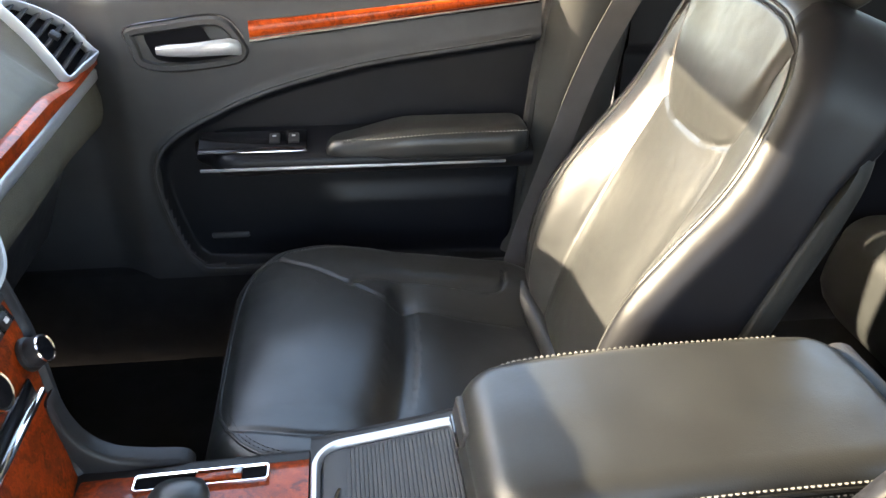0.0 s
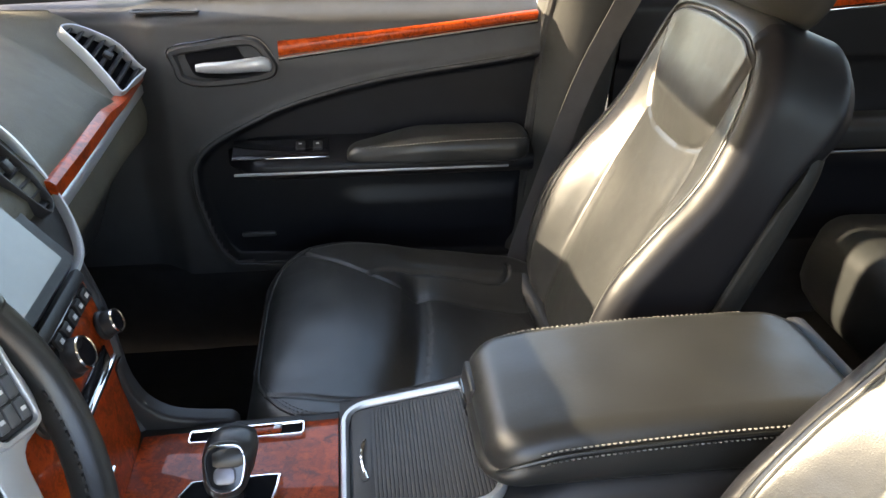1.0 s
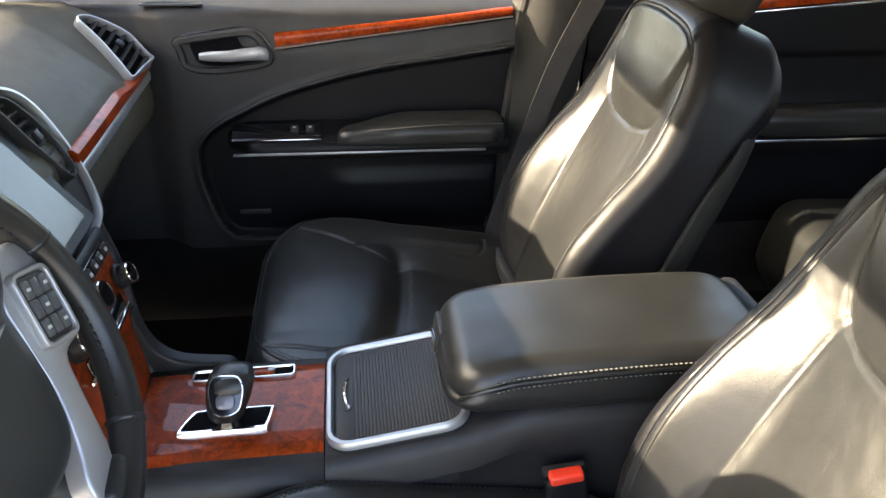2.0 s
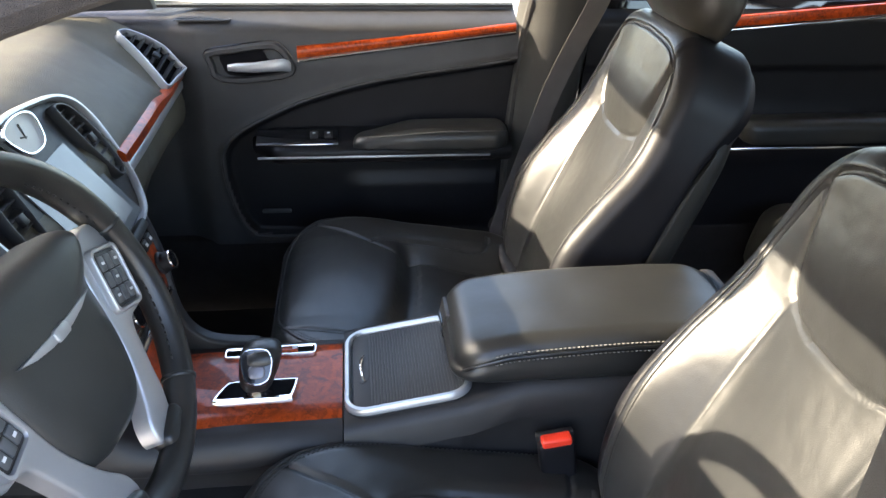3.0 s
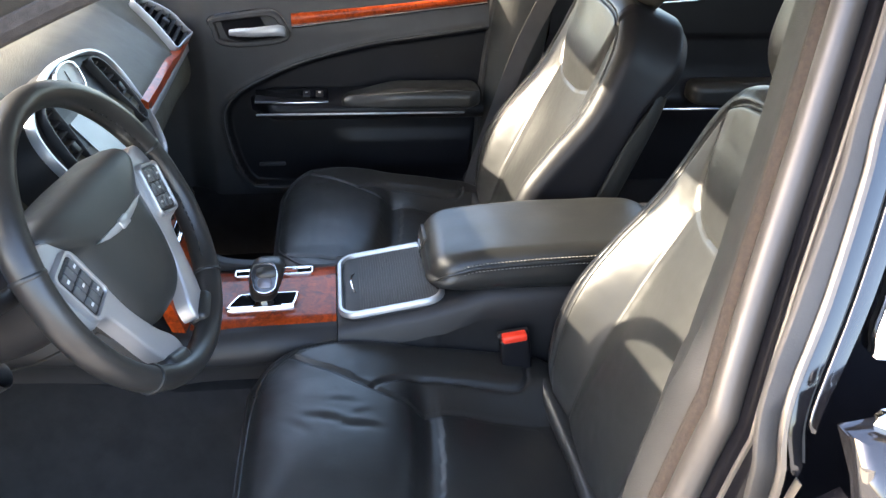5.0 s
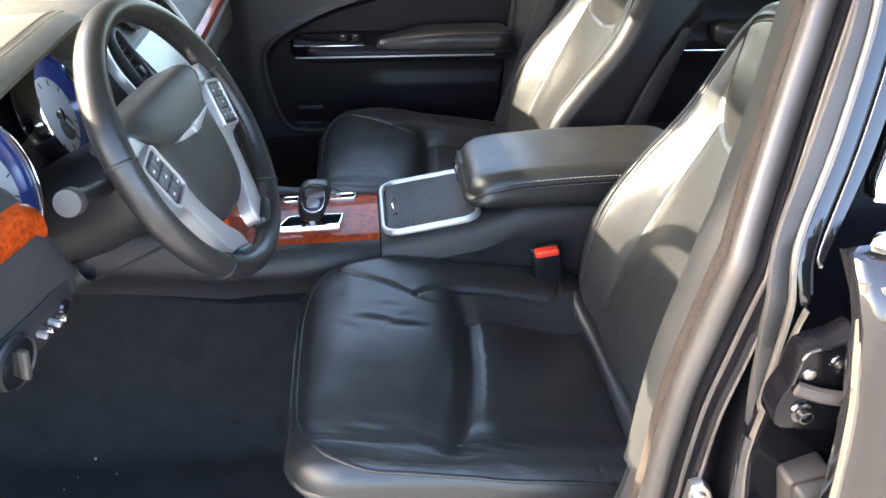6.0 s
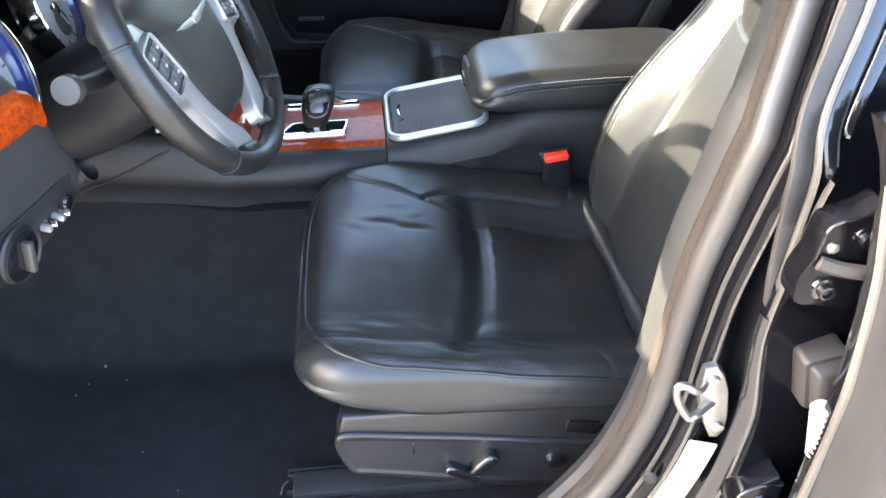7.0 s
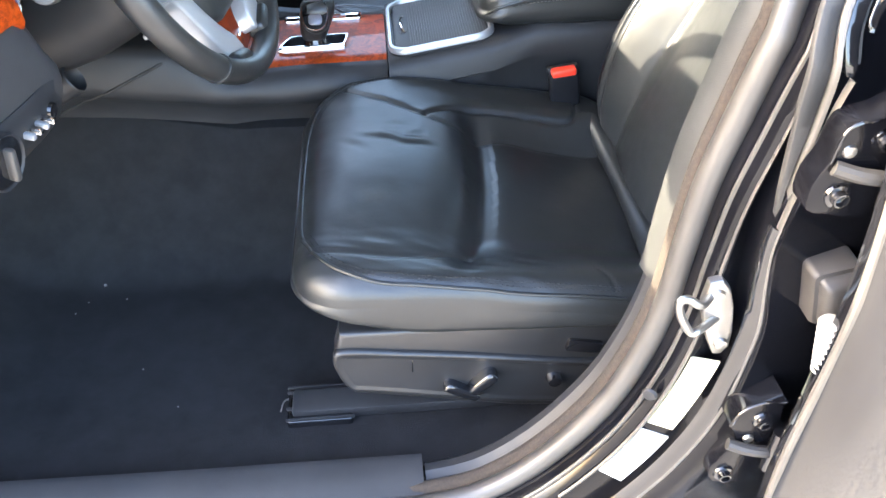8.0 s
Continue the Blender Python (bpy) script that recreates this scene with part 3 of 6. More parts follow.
def hinge(zc, leaf, bolts, rivet, arm_z):
    """A rear door hinge: leaf outline, bolts and rivet as (x, z) from the hinge's own middle."""
    h = thing("hinge_bracket", "black painted rear door hinge with flanged bolts", "door hinge", at=(0.31, -0.897, zc))
    turn = Matrix(((1, 0, 0, 0), (0, 0, -1, 0), (0, 1, 0, 0), (0, 0, 0, 1)))
    part("leaf", prism(smooth_outline(leaf, 3), 0.026, turn @ pose(0, 0, -0.024), 0.0025, 3), JAMB_PAINT, h, angle=25)
    part("rim", tube([V(x, -0.0025, z) for x, z in spline_2d(leaf[:4])], 0.0016, (0, 1, 0), 8), PAINT, h, "raised rounded rim")
    part("knuckle", tube([(0.030, -0.014, arm_z - 0.03), (0.030, -0.014, arm_z + 0.03)], 0.008, (0, 1, 0), 12), PAINT, h)
    part("arm", tube(spline([(-0.018, -0.004, arm_z + 0.004), (0.0, -0.010, arm_z), (0.02, -0.013, arm_z - 0.003), (0.045, -0.012, arm_z - 0.010)], 5), 0.0065, (0, 1, 0), 10), SOCKET_GREY, h, "dusty hinge arm")
    for bx, bz in bolts:
        b = part("bolt", lathe([(0.002, 0.004), (0.0042, 0.0045), (0.005, 0.009), (0.0065, 0.0088), (0.0072, 0.003), (0.0105, 0.0025), (0.0115, 0.0)], 18, turn @ pose(bx, bz, 0.002)), PAINT, h, "black flanged bolt", angle=25)
    part("rivet", lathe([(0.002, 0.003), (0.005, 0.0025), (0.006, 0)], 12, turn @ pose(*rivet, 0.002)), STEEL, h, "bright rivet")
    return h


def spline_2d(pts):
    return [(p.x, p.y) for p in spline([(x, y, 0) for x, y in pts], 5)]


def wiring_boot():
    w = thing("wiring_boot", "grey rubber wiring boot between pillar and rear door", "cable boot", at=(0.346, -0.890, 0.748))
    m = pose(0, 0, 0, 90, 0, 0) @ pose(0, 0, 0, 0, 0, 14)
    rings = []
    for h, hx, hy in ((-0.03, 0.022, 0.034), (0.0, 0.022, 0.034), (0.005, 0.020, 0.032), (0.0055, 0.0165, 0.0275), (0.008, 0.016, 0.027), (0.015, 0.014, 0.024), (0.0175, 0.010, 0.019), (0.018, 0.003, 0.007)):
        rings.append([m @ V(x, y, h) for x, y in round_rect(hx, hy, min(hx, hy) * 0.3)])
    part("socket", rings_mesh(rings), SOCKET_GREY, w, "dusty grey rubber socket", angle=50)
    prof = []
    for i in range(18):
        s = i / 17
        prof.append((0.0085 + (0.0026 if i % 2 else 0.0) - 0.0012 * s, 0.062 * s))
    way = Vector((0.008, -0.004, -0.056)).normalized()
    part("bellows", lathe(prof, 18, Matrix.Translation((-0.012, -0.026, -0.008)) @ way.to_track_quat("Z", "Y").to_matrix().to_4x4()), BELLOWS, w, "pale ribbed bellows")


def cabin_shell():
    """Everything that closes the cabin: roof, pillars, windscreen, far side."""
    rings = []
    angs = [radians(k) for k in range(-90, 91, 10)]
    for i in range(19):
        x = ROOF_FRONT + i / 18 * (1.75 - ROOF_FRONT)
        z = lerp_table([(-0.49, 1.318), (-0.3, 1.36), (0.0, 1.395), (0.4, 1.41), (1.1, 1.385), (1.75, 1.26)], x)
        back = [-0.09 * abs(math.sin(a)) ** 2.5 * (1 - smooth01(-0.49, 0.0, x)) for a in angs]
        rings.append([V(x - k, 0.66 * math.sin(a), z + 0.035 * math.cos(a)) for a, k in zip(angs, back)] + [V(x - k, 0.63 * math.sin(a), z - 0.012 + 0.02 * math.cos(a)) for a, k in zip(reversed(angs), reversed(back))])
    roof = thing("ceiling", "light grey headliner under the car roof", "ceiling", kind="structure")
    part("headliner", rings_mesh(rings), HEADLINER, roof)
    part("roof_skin", rings_mesh([[p + V(0, 0, 0.014) for p in r[:19]] + [p + V(0, 0, 0.006) for p in reversed(r[:19])] for r in rings]), PAINT, roof, "glossy black roof skin", angle=60)
    # side rails of the roof
    for sgn in (-1, 1):
        path = spline([(-1.02, sgn * 0.76, 0.985), (-0.72, sgn * 0.735, 1.18), (-0.38, sgn * 0.69, 1.325), (0.0, sgn * 0.665, 1.375), (0.4, sgn * 0.66, 1.40), (1.1, sgn * 0.66, 1.38), (1.75, sgn * 0.68, 1.25)], 10)
        prof = [(-0.045, -0.02), (-0.03, -0.035), (0.02, -0.035), (0.045, -0.02), (0.045, 0.02), (0.02, 0.035), (-0.03, 0.035), (-0.045, 0.02)]
        part("roof_rail", sweep(path, prof), PAINT if sgn < 0 else TRIM_GREY, roof, "roof rail and windscreen pillar")
    # Unseen broad pillar piece, shaped to shade the centre pillar above a sun patch.
    cover = [(-1.05, -0.70, 0.97), (-0.72, -0.655, 1.185), (-0.52, -0.625, 1.285), (-0.36, -0.60, 1.345)]
    rings = []
    for p in spline(cover, 8):
        inner = 0.022 + 0.063 * smooth01(-0.79, -0.67, p.x)   # slimmer towards the foot
        rings.append([p + V(0.03, y, -0.03 + 0.03 * (abs(y) / 0.085) ** 2) for y in (-0.085, -0.06, 0, inner * 0.7, inner)] + [p + V(-0.02, y, 0.03) for y in (inner * 0.8, 0, -0.085)])
    part("sun_blocking_pillar_trim", rings_mesh(rings), TRIM_GREY, roof, "unseen broad pillar piece added to shade the centre pillar", angle=50)
    # upper front edge of the driver's door opening with its seal
    line = spline([(-1.05, -0.735, 0.93), (-0.7, -0.715, 1.078), (-0.5, -0.70, 1.168), (-0.3, -0.685, 1.258), (-0.14, -0.67, 1.328), (0.03, -0.66, 1.372), (0.2, -0.655, 1.392), (0.38, -0.66, 1.395)], 10)
    part("door_frame_rail", sweep(line, [(-0.055, -0.04), (-0.03, -0.052), (0.03, -0.050), (0.055, -0.035), (0.060, 0.03), (0.03, 0.05), (-0.03, 0.05), (-0.055, 0.03)]), SHELL_PLASTIC, roof, "grey trim round the top of the driver's door opening", angle=60)
    part("rail_seal", tube([q + V(0.012, -0.045, -0.040) for q in line], 0.011, (0, 1, 0), 10), RAIL_FUZZ, roof, "dusty woven seal edge")
    ws = bmesh.new()
    ws.faces.new([ws.verts.new(p) for p in ((-1.08, -0.72, 0.99), (-1.08, 0.72, 0.99), (ROOF_FRONT, 0.64, 1.335), (ROOF_FRONT, -0.64, 1.335))])
    thicken(ws, (0.003, 0, -0.004))
    g = solo("window_1", ws, GLASS, "clear windscreen over the dashboard", "windscreen", "structure")
    g.visible_shadow = False
    # firewall, rear end, far sill
    fw = box((0.05, 1.75, 0.85), 0.01, pose(-1.11, 0, 0.58))
    solo("wall_front", fw, BLACK_PLASTIC, "black bulkhead behind the dashboard", "bulkhead", "structure")
    solo("wall_rear", box((0.05, 1.6, 0.85), 0.01, pose(1.78, 0, 0.62)), SIDE_VINYL, "black parcel shelf wall behind the rear seat", "bulkhead", "structure")
    # Unseen panel added to stop daylight leaking into the passenger footwell.
    solo("wall_side", box((0.50, 0.05, 0.62), 0.012, pose(-0.87, 0.815, 0.60)), BLACK_PLASTIC, "unseen dark panel keeping outside light from the passenger footwell", "kick panel", "structure")
    far = box((2.9, 0.06, 0.32), 0.02, pose(0.33, 0.80, 0.30))
    solo("wall_sill", far, CARPET, "carpeted sill below the passenger doors", "sill", "structure")


ROOF_FRONT = -0.49


def far_pillar():
    p = thing("centre_pillar", "grey plastic trimmed centre pillar on the passenger side", "pillar", at=(0.45, 0.79, 0.3), kind="structure")
    o = V(0.45, 0.79, 0.3)
    rings = []
    for i in range(25):
        z = 0.36 + i / 24 * 1.04
        xc = lerp_table([(0.36, 0.44), (0.7, 0.445), (1.0, 0.478), (1.4, 0.56)], z)
        hw = lerp_table([(0.36, 0.10), (0.6, 0.07), (0.9, 0.062), (1.4, 0.055)], z)
        y = lerp_table([(0.36, 0.76), (0.7, 0.765), (1.0, 0.755), (1.4, 0.62)], z)
        rings.append([V(xc - hw - 0.045, y + 0.06, z) - o, V(xc - hw - 0.03, y + 0.026, z) - o, V(xc - hw * 0.82, y + 0.002, z) - o, V(xc - hw * 0.4, y - 0.006, z) - o, V(xc + hw * 0.4, y - 0.006, z) - o, V(xc + hw * 0.82, y + 0.002, z) - o, V(xc + hw, y + 0.018, z) - o, V(xc + hw, y + 0.06, z) - o])
    part("trim", rings_mesh(rings), TRIM_GREY, p, "grey grained plastic trim", angle=50)
    b = thing("seat_belt", "dark grey webbing seat belt hanging beside the passenger seat", "seat belt", at=(0.5, 0.72, 1.1))
    o2 = V(0.5, 0.72, 1.1)
    path = spline([(0.60, 0.635, 1.30), (0.535, 0.70, 1.06), (0.455, 0.725, 0.86), (0.385, 0.705, 0.66), (0.33, 0.675, 0.50), (0.33, 0.655, 0.42)], 10)
    rings = []
    for i, (q, s, u) in enumerate(frames_along(path, V(0, 1, 0))):
        tw = s * 0.023
        rings.append([q - tw - u * 0.0008 - o2, q + tw - u * 0.0008 - o2, q + tw + u * 0.0008 - o2, q - tw + u * 0.0008 - o2])
    part("webbing", rings_mesh(rings), BELT, b)
    part("anchor", box((0.05, 0.02, 0.03), 0.006, pose(0.60 - o2.x, 0.635 - o2.y, 1.30 - o2.z, 0, -15, 0)), BLACK_PLASTIC, b, "black belt guide")
    seal = spline([(0.365, 0.795, 0.42), (0.362, 0.79, 0.7), (0.395, 0.785, 1.0), (0.47, 0.70, 1.36)], 10)
    part("seal", tube([q - o for q in seal], 0.012, (0, 1, 0), 10), RUBBER, p, "black door seal")


def rear_view_mirror():
    m = thing("rear_view_mirror", "black framed rear view mirror below the roof edge", "mirror", at=(-0.47, 0.03, 1.265))
    part("housing", box((0.035, 0.24, 0.075), 0.014, pose(0, 0, 0, 0, 8, 0), 3), BLACK_PLASTIC, m)
    part("mirror_glass", box((0.003, 0.225, 0.06), 0.001, pose(0.018, 0, 0, 0, 8, 0)), CHROME, m)
    part("mount", box((0.05, 0.035, 0.10), 0.010, pose(-0.03, 0, 0.065, 0, 20, 0), 3), BLACK_PLASTIC, m)


# ---- seats ----
CUSH_X, CUSH_HX, CUSH_HY, CUSH_R = 0.093, 0.276, 0.276, 0.036


def seam_x(b):
    """Where the seam behind the front pad lies, across the cushion."""
    return soft_table([(-0.21, 0.050), (-0.165, 0.064), (-0.12, 0.075), (-0.07, 0.084), (0.0, 0.093), (0.05, 0.097), (0.108, 0.100), (0.28, 0.100)], b)


def cush_top(a, b, folds=True):
    x = a + CUSH_X
    bb = abs(b)
    xe = x + (0.097 - seam_x(b)) * (1 - smooth01(0.13, 0.22, x))
    z = soft_table(CUSH_LINE, xe)
    if 0.07 < xe < 0.14:
        z = (z + soft_table(CUSH_LINE, xe - 0.005) + soft_table(CUSH_LINE, xe + 0.005)) / 3
    edge = soft_table([(-0.175, 0.550), (-0.14, 0.567), (-0.1, 0.578), (-0.05, 0.584), (0.0, 0.584), (0.05, 0.578), (0.1, 0.567), (0.2, 0.552), (0.36, 0.526)], x)
    inner = soft_table([(-0.1, 0.19), (0.0, 0.155), (0.1, 0.112), (0.36, 0.100)] if b > 0 else [(-0.1, 0.19), (0.0, 0.17), (0.1, 0.13), (0.36, 0.11)], x)
    z += (edge - z) * smooth01(inner, inner + (0.09 if b > 0 else 0.12), bb)
    # crown of the stuffed pads
    z += 0.006 * math.cos(min(1, bb / 0.16) * math.pi / 2) * (1 if xe > 0.12 or xe < 0.075 else 0.4)
    for line, depth, w in CUSH_SEAMS:
        d = seam_dist(x, b, line, 4 * w)
        if d < 4 * w:
            z -= depth * math.exp(-(d / w) ** 2)
    # pull wrinkles in the front pad
    for cx, cb, ang, ln, dp in WRINKLES if folds else ():
        u, v = (x - cx) * math.cos(ang) + (b - cb) * math.sin(ang), -(x - cx) * math.sin(ang) + (b - cb) * math.cos(ang)
        v += 2.2 * u * u
        z += dp * math.exp(-(u / ln) ** 2) * (0.8 * math.exp(-((v - 0.013) / 0.008) ** 2) - math.exp(-(v / 0.007) ** 2))
    z += 0.0014 * noise.noise(V(x * 13, b * 13, 1.3)) + 0.0004 * noise.noise(V(x * 45, b * 30, 5.3))
    if folds:
        # slack, creased leather on the entry side
        sl = smooth01(-0.14, -0.20, b) * (1 - smooth01(0.12, 0.2, x))
        z += 0.0016 * sl * noise.noise(V(x * 16 + 4, b * 70 + x * 20, 2.7))
    return z


# the cushion along its middle
CUSH_LINE = [(-0.175, 0.552), (-0.14, 0.569), (-0.1, 0.580), (-0.05, 0.584), (0.0, 0.581), (0.045, 0.571), (0.072, 0.558), (0.088, 0.5405), (0.100, 0.5285), (0.114, 0.5305), (0.132, 0.5298), (0.16, 0.5235), (0.22, 0.503), (0.36, 0.474)]
# seams as (x, sideways) lines, depth, half width
CUSH_SEAMS = [
    ([(-0.11, 0.226), (-0.079, 0.201), (-0.039, 0.175), (0.018, 0.134), (0.06, 0.112), (0.085, 0.105), (0.100, 0.108)], 0.0040, 0.0040),
    ([(0.100, 0.108), (0.155, 0.112), (0.212, 0.113), (0.27, 0.112), (0.36, 0.105)], 0.0028, 0.0045),
    ([(-0.152, -0.192), (-0.12, -0.199), (-0.045, -0.214), (0.014, -0.207), (0.052, -0.197)], 0.0024, 0.004),
    ([(0.018, 0.134), (0.035, 0.152), (0.067, 0.165), (0.106, 0.171), (0.18, 0.167), (0.24, 0.163), (0.268, 0.167), (0.281, 0.185), (0.286, 0.215)], 0.0048, 0.0040),
    ([(0.222, -0.225), (0.233, -0.245), (0.238, -0.268)], 0.0022, 0.0024),
]
CUSH_EDGE = [(-0.166, -0.157), (-0.150, -0.195), (-0.125, -0.226), (-0.089, -0.249), (-0.047, -0.261), (0.022, -0.267), (0.094, -0.268), (0.17, -0.268), (0.25, -0.268)]
WRINKLES = [(-0.047, 0.053, -0.40, 0.034, 0.0019), (-0.002, 0.037, -0.02, 0.026, 0.0020), (-0.030, 0.095, -0.15, 0.024, 0.0007), (-0.098, 0.046, -0.75, 0.024, 0.0010), (0.000, 0.066, 0.45, 0.016, 0.0008)]

CUSH_SEAMS = [([(p.x, p.y) for p in spline([(x, y, 0) for x, y in ln], 3)], d, w) for ln, d, w in CUSH_SEAMS]

BACK_O, BACK_T = V(0.318, 0, 0.465), radians(21)
BACK_U, BACK_N = V(math.sin(BACK_T), 0, math.cos(BACK_T)), V(-math.cos(BACK_T), 0, math.sin(BACK_T))
BACK_L = 0.648


def back_place(a, b, h):
    s = a + BACK_L / 2
    return BACK_O + BACK_U * s + BACK_N * h + V(0, b, 0)


BACK_SEAMS = [
    ([(0.0, 0.166), (0.15, 0.170), (0.25, 0.175), (0.35, 0.179), (0.42, 0.177), (0.48, 0.172), (0.53, 0.163), (0.575, 0.149), (0.602, 0.126), (0.616, 0.085), (0.622, 0.0)], 0.0046, 0.0038),
    ([(0.585, 0.142), (0.555, 0.130), (0.52, 0.124), (0.485, 0.117), (0.460, 0.104), (0.446, 0.082), (0.438, 0.04), (0.437, 0.0)], 0.0034, 0.0034),
    ([(0.0, 0.100), (0.12, 0.108), (0.25, 0.111), (0.36, 0.111), (0.43, 0.108), (0.458, 0.102)], 0.0016, 0.016),
    ([(0.0, 0.100), (0.12, 0.108), (0.25, 0.111), (0.36, 0.111), (0.43, 0.108), (0.458, 0.102)], 0.0018, 0.0034),
]


BACK_SEAMS = [([(p.x, p.y) for p in spline([(x, y, 0) for x, y in ln], 3)], d, w) for ln, d, w in BACK_SEAMS]


def back_top(a, b):
    s, bb = a + BACK_L / 2, abs(b)
    h = soft_table([(0.0, -0.006), (0.06, 0.004), (0.12, 0.008), (0.22, 0.006), (0.35, 0.0), (0.45, -0.004), (0.55, 0.008), (0.62, 0.018), (0.68, 0.024)], s)
    fwd = soft_table([(0.0, 0.0), (0.06, 0.022), (0.12, 0.044), (0.19, 0.059), (0.26, 0.060), (0.33, 0.046), (0.40, 0.028), (0.47, 0.016), (0.56, 0.002), (0.68, 0.0)], s)
    h += fwd * smooth01(0.085, 0.19, bb)
    h += 0.006 * math.cos(min(1, bb / 0.11) * math.pi / 2)
    # upper pad stands proud, with a fold under it
    lowedge = 0.437 + 0.14 * min(1.2, bb / 0.135) ** 6
    h += 0.011 * smooth01(lowedge - 0.01, lowedge + 0.06, s) * (1 - 0.8 * smooth01(0.5, 0.64, s))
    for line, depth, w in BACK_SEAMS:
        d = seam_dist(s, bb, line, 4 * w)
        if d < 4 * w:
            h -= depth * math.exp(-(d / w) ** 2)
    h += 0.0010 * noise.noise(V(s * 14, b * 14, 8.1)) + 0.0003 * noise.noise(V(s * 60, b * 60, 2.1))
    return h


def surface_line(line, off, top, place, sgn, n=10, x0=0.0):
    """Points and normals along a seam, moved sideways by off, on the stuffed surface."""
    pts, nor = [], []
    L = spline([(p[0], p[1], 0) for p in line], n)
    for i, p in enumerate(L):
        d = (L[min(i + 1, len(L) - 1)] - L[max(i - 1, 0)]).normalized()
        q = p + V(-d.y, d.x, 0) * off
        f = lambda u, v: place(u - x0, v * sgn, top(u - x0, v * sgn))
        c, e = f(q.x, q.y), 0.004
        nn = (f(q.x + e, q.y) - f(q.x - e, q.y)).cross(f(q.x, q.y + e) - f(q.x, q.y - e)).normalized()
        pts.append(c)
        nor.append(nn * sgn)
    return pts, nor


def front_seat(name, yc, label, switches, nose=0.0):
    seat = thing(name, label, "car seat", group="front seats")
    seat.location = (0, yc, 0)
    taper = lambda a: 1 - 0.05 * smooth01(-0.1, -0.27, a)
    cush = pad(CUSH_HX, CUSH_HY, 0.085, CUSH_R, lambda a, b: cush_top(a, b, switches), lambda a: 0.487 + 0.035 * smooth01(-0.08, -0.27, a), (190, 180), place=lambda a, b, h: V(a + CUSH_X + nose * smooth01(-0.02, -0.276, a), b, h), edge=0.6, bulge=0.010, skirt=8, width=taper)
    top, side = top_and_side(cush, 190 * 180)
    part("cushion", top, LEATHER, seat, "creased black leather cushion" if switches else "smooth black leather cushion", angle=60)
    part("cushion_side", side, LEATHER, seat, "black leather cushion side", angle=60)
    wid = lambda a: 1.0 - 0.12 * smooth01(0.06, 0.34, a) - 0.06 * smooth01(-0.10, -0.324, a)
    back = pad(BACK_L / 2, 0.216, 0.11, 0.038, back_top, lambda a: -0.088 - 0.045 * smooth01(0.12, 0.27, a), (180, 160), edge=0.6, place=back_place, width=wid, skirt=12, flare=0.03)
    # Past the outer seam a darker black paints the flank's shade.
    face = lambda c: abs(c.y) < soft_table(BACK_SEAMS[0][0][:26], (c - BACK_O).dot(BACK_U)) + 0.006
    top, side = top_and_side(back, 180 * 160, face)
    part("backrest", top, LEATHER, seat, "black leather backrest", angle=60)
    part("backrest_side", side, SIDE_VINYL, seat, "vinyl backrest side with its shade painted darker", angle=60)
    shell = pad(0.285, 0.222, 0.10, 0.03, lambda a, b: 0.012 - 0.03 * (b / 0.25) ** 2, lambda a: -0.062 + 0.03 * smooth01(0.1, 0.28, a), (30, 30), width=lambda a: wid(a - 0.04), place=lambda a, b, h: back_place(a - 0.04, b, -0.135 - h))
    part("back_shell", shell, SHELL_PLASTIC, seat, "dark grey plastic back shell", angle=60)
    # seams
    for sgn in (1, -1):
        for o in (-0.0045, 0.0045):
            pts, nor = surface_line(BACK_SEAMS[0][0], o, back_top, back_place, sgn, x0=BACK_L / 2)
            part("seam_cord", tube([p + nn * 0.0003 for p, nn in zip(pts, nor)][20:], 0.0010, (0, 1, 0), 6), DARK_THREAD, seat, "dark sewn cord")
        pts, nor = surface_line(BACK_SEAMS[1][0], 0.0, back_top, back_place, sgn, x0=BACK_L / 2)
        part("seam_cord", tube([p - nn * 0.0002 for p, nn in zip(pts, nor)], 0.0009, (0, 1, 0), 6), DARK_THREAD, seat, "dark sewn cord")
    cp = lambda a, b, h: V(a + CUSH_X + nose * smooth01(-0.02, -0.276, a), b, h + shoulder(a, b / taper(a), CUSH_HX, CUSH_HY, 0.085, CUSH_R))
    for sgn in (1, -1):
        edge = [(x, y * -1) for x, y in CUSH_EDGE]
        pts, nor = surface_line(edge, 0.0, lambda a, b: cush_top(a, b, switches), cp, sgn, x0=CUSH_X)
        part("edge_welt", tube([p + nn * 0.0006 for p, nn in zip(pts, nor)], 0.0026, (0, 0, 1), 8), LEATHER, seat, "rounded leather welt")
        rows = [dashes(*surface_line(edge, o, lambda a, b: cush_top(a, b, switches), cp, sgn, x0=CUSH_X), length=0.005, gap=0.002, h=0.0006, w=0.0006) for o in (-0.0065, -0.0115)]
        part("seam_stitching", merge(*rows), DARK_THREAD, seat)
    for k in (0, 3):
        pts, nor = surface_line(CUSH_SEAMS[k][0], 0.0, lambda a, b: cush_top(a, b, switches), cp, 1, x0=CUSH_X)
        part("seam_cord", tube([p - nn * 0.0002 for p, nn in zip(pts, nor)], 0.0010, (0, 0, 1), 6), DARK_THREAD, seat, "dark sewn cord")
    front = spline([(-0.163, -0.163, 0), (-0.169, -0.13, 0), (-0.172, -0.05, 0), (-0.172, 0.05, 0), (-0.169, 0.13, 0), (-0.150, 0.195, 0), (-0.10, 0.238, 0)], 8)
    fw = [cp(q.x - CUSH_X, q.y, cush_top(q.x - CUSH_X, q.y, switches)) for q in front]
    part("edge_welt", tube(fw, 0.0022, (0, 0, 1), 8), LEATHER, seat, "rounded leather welt")
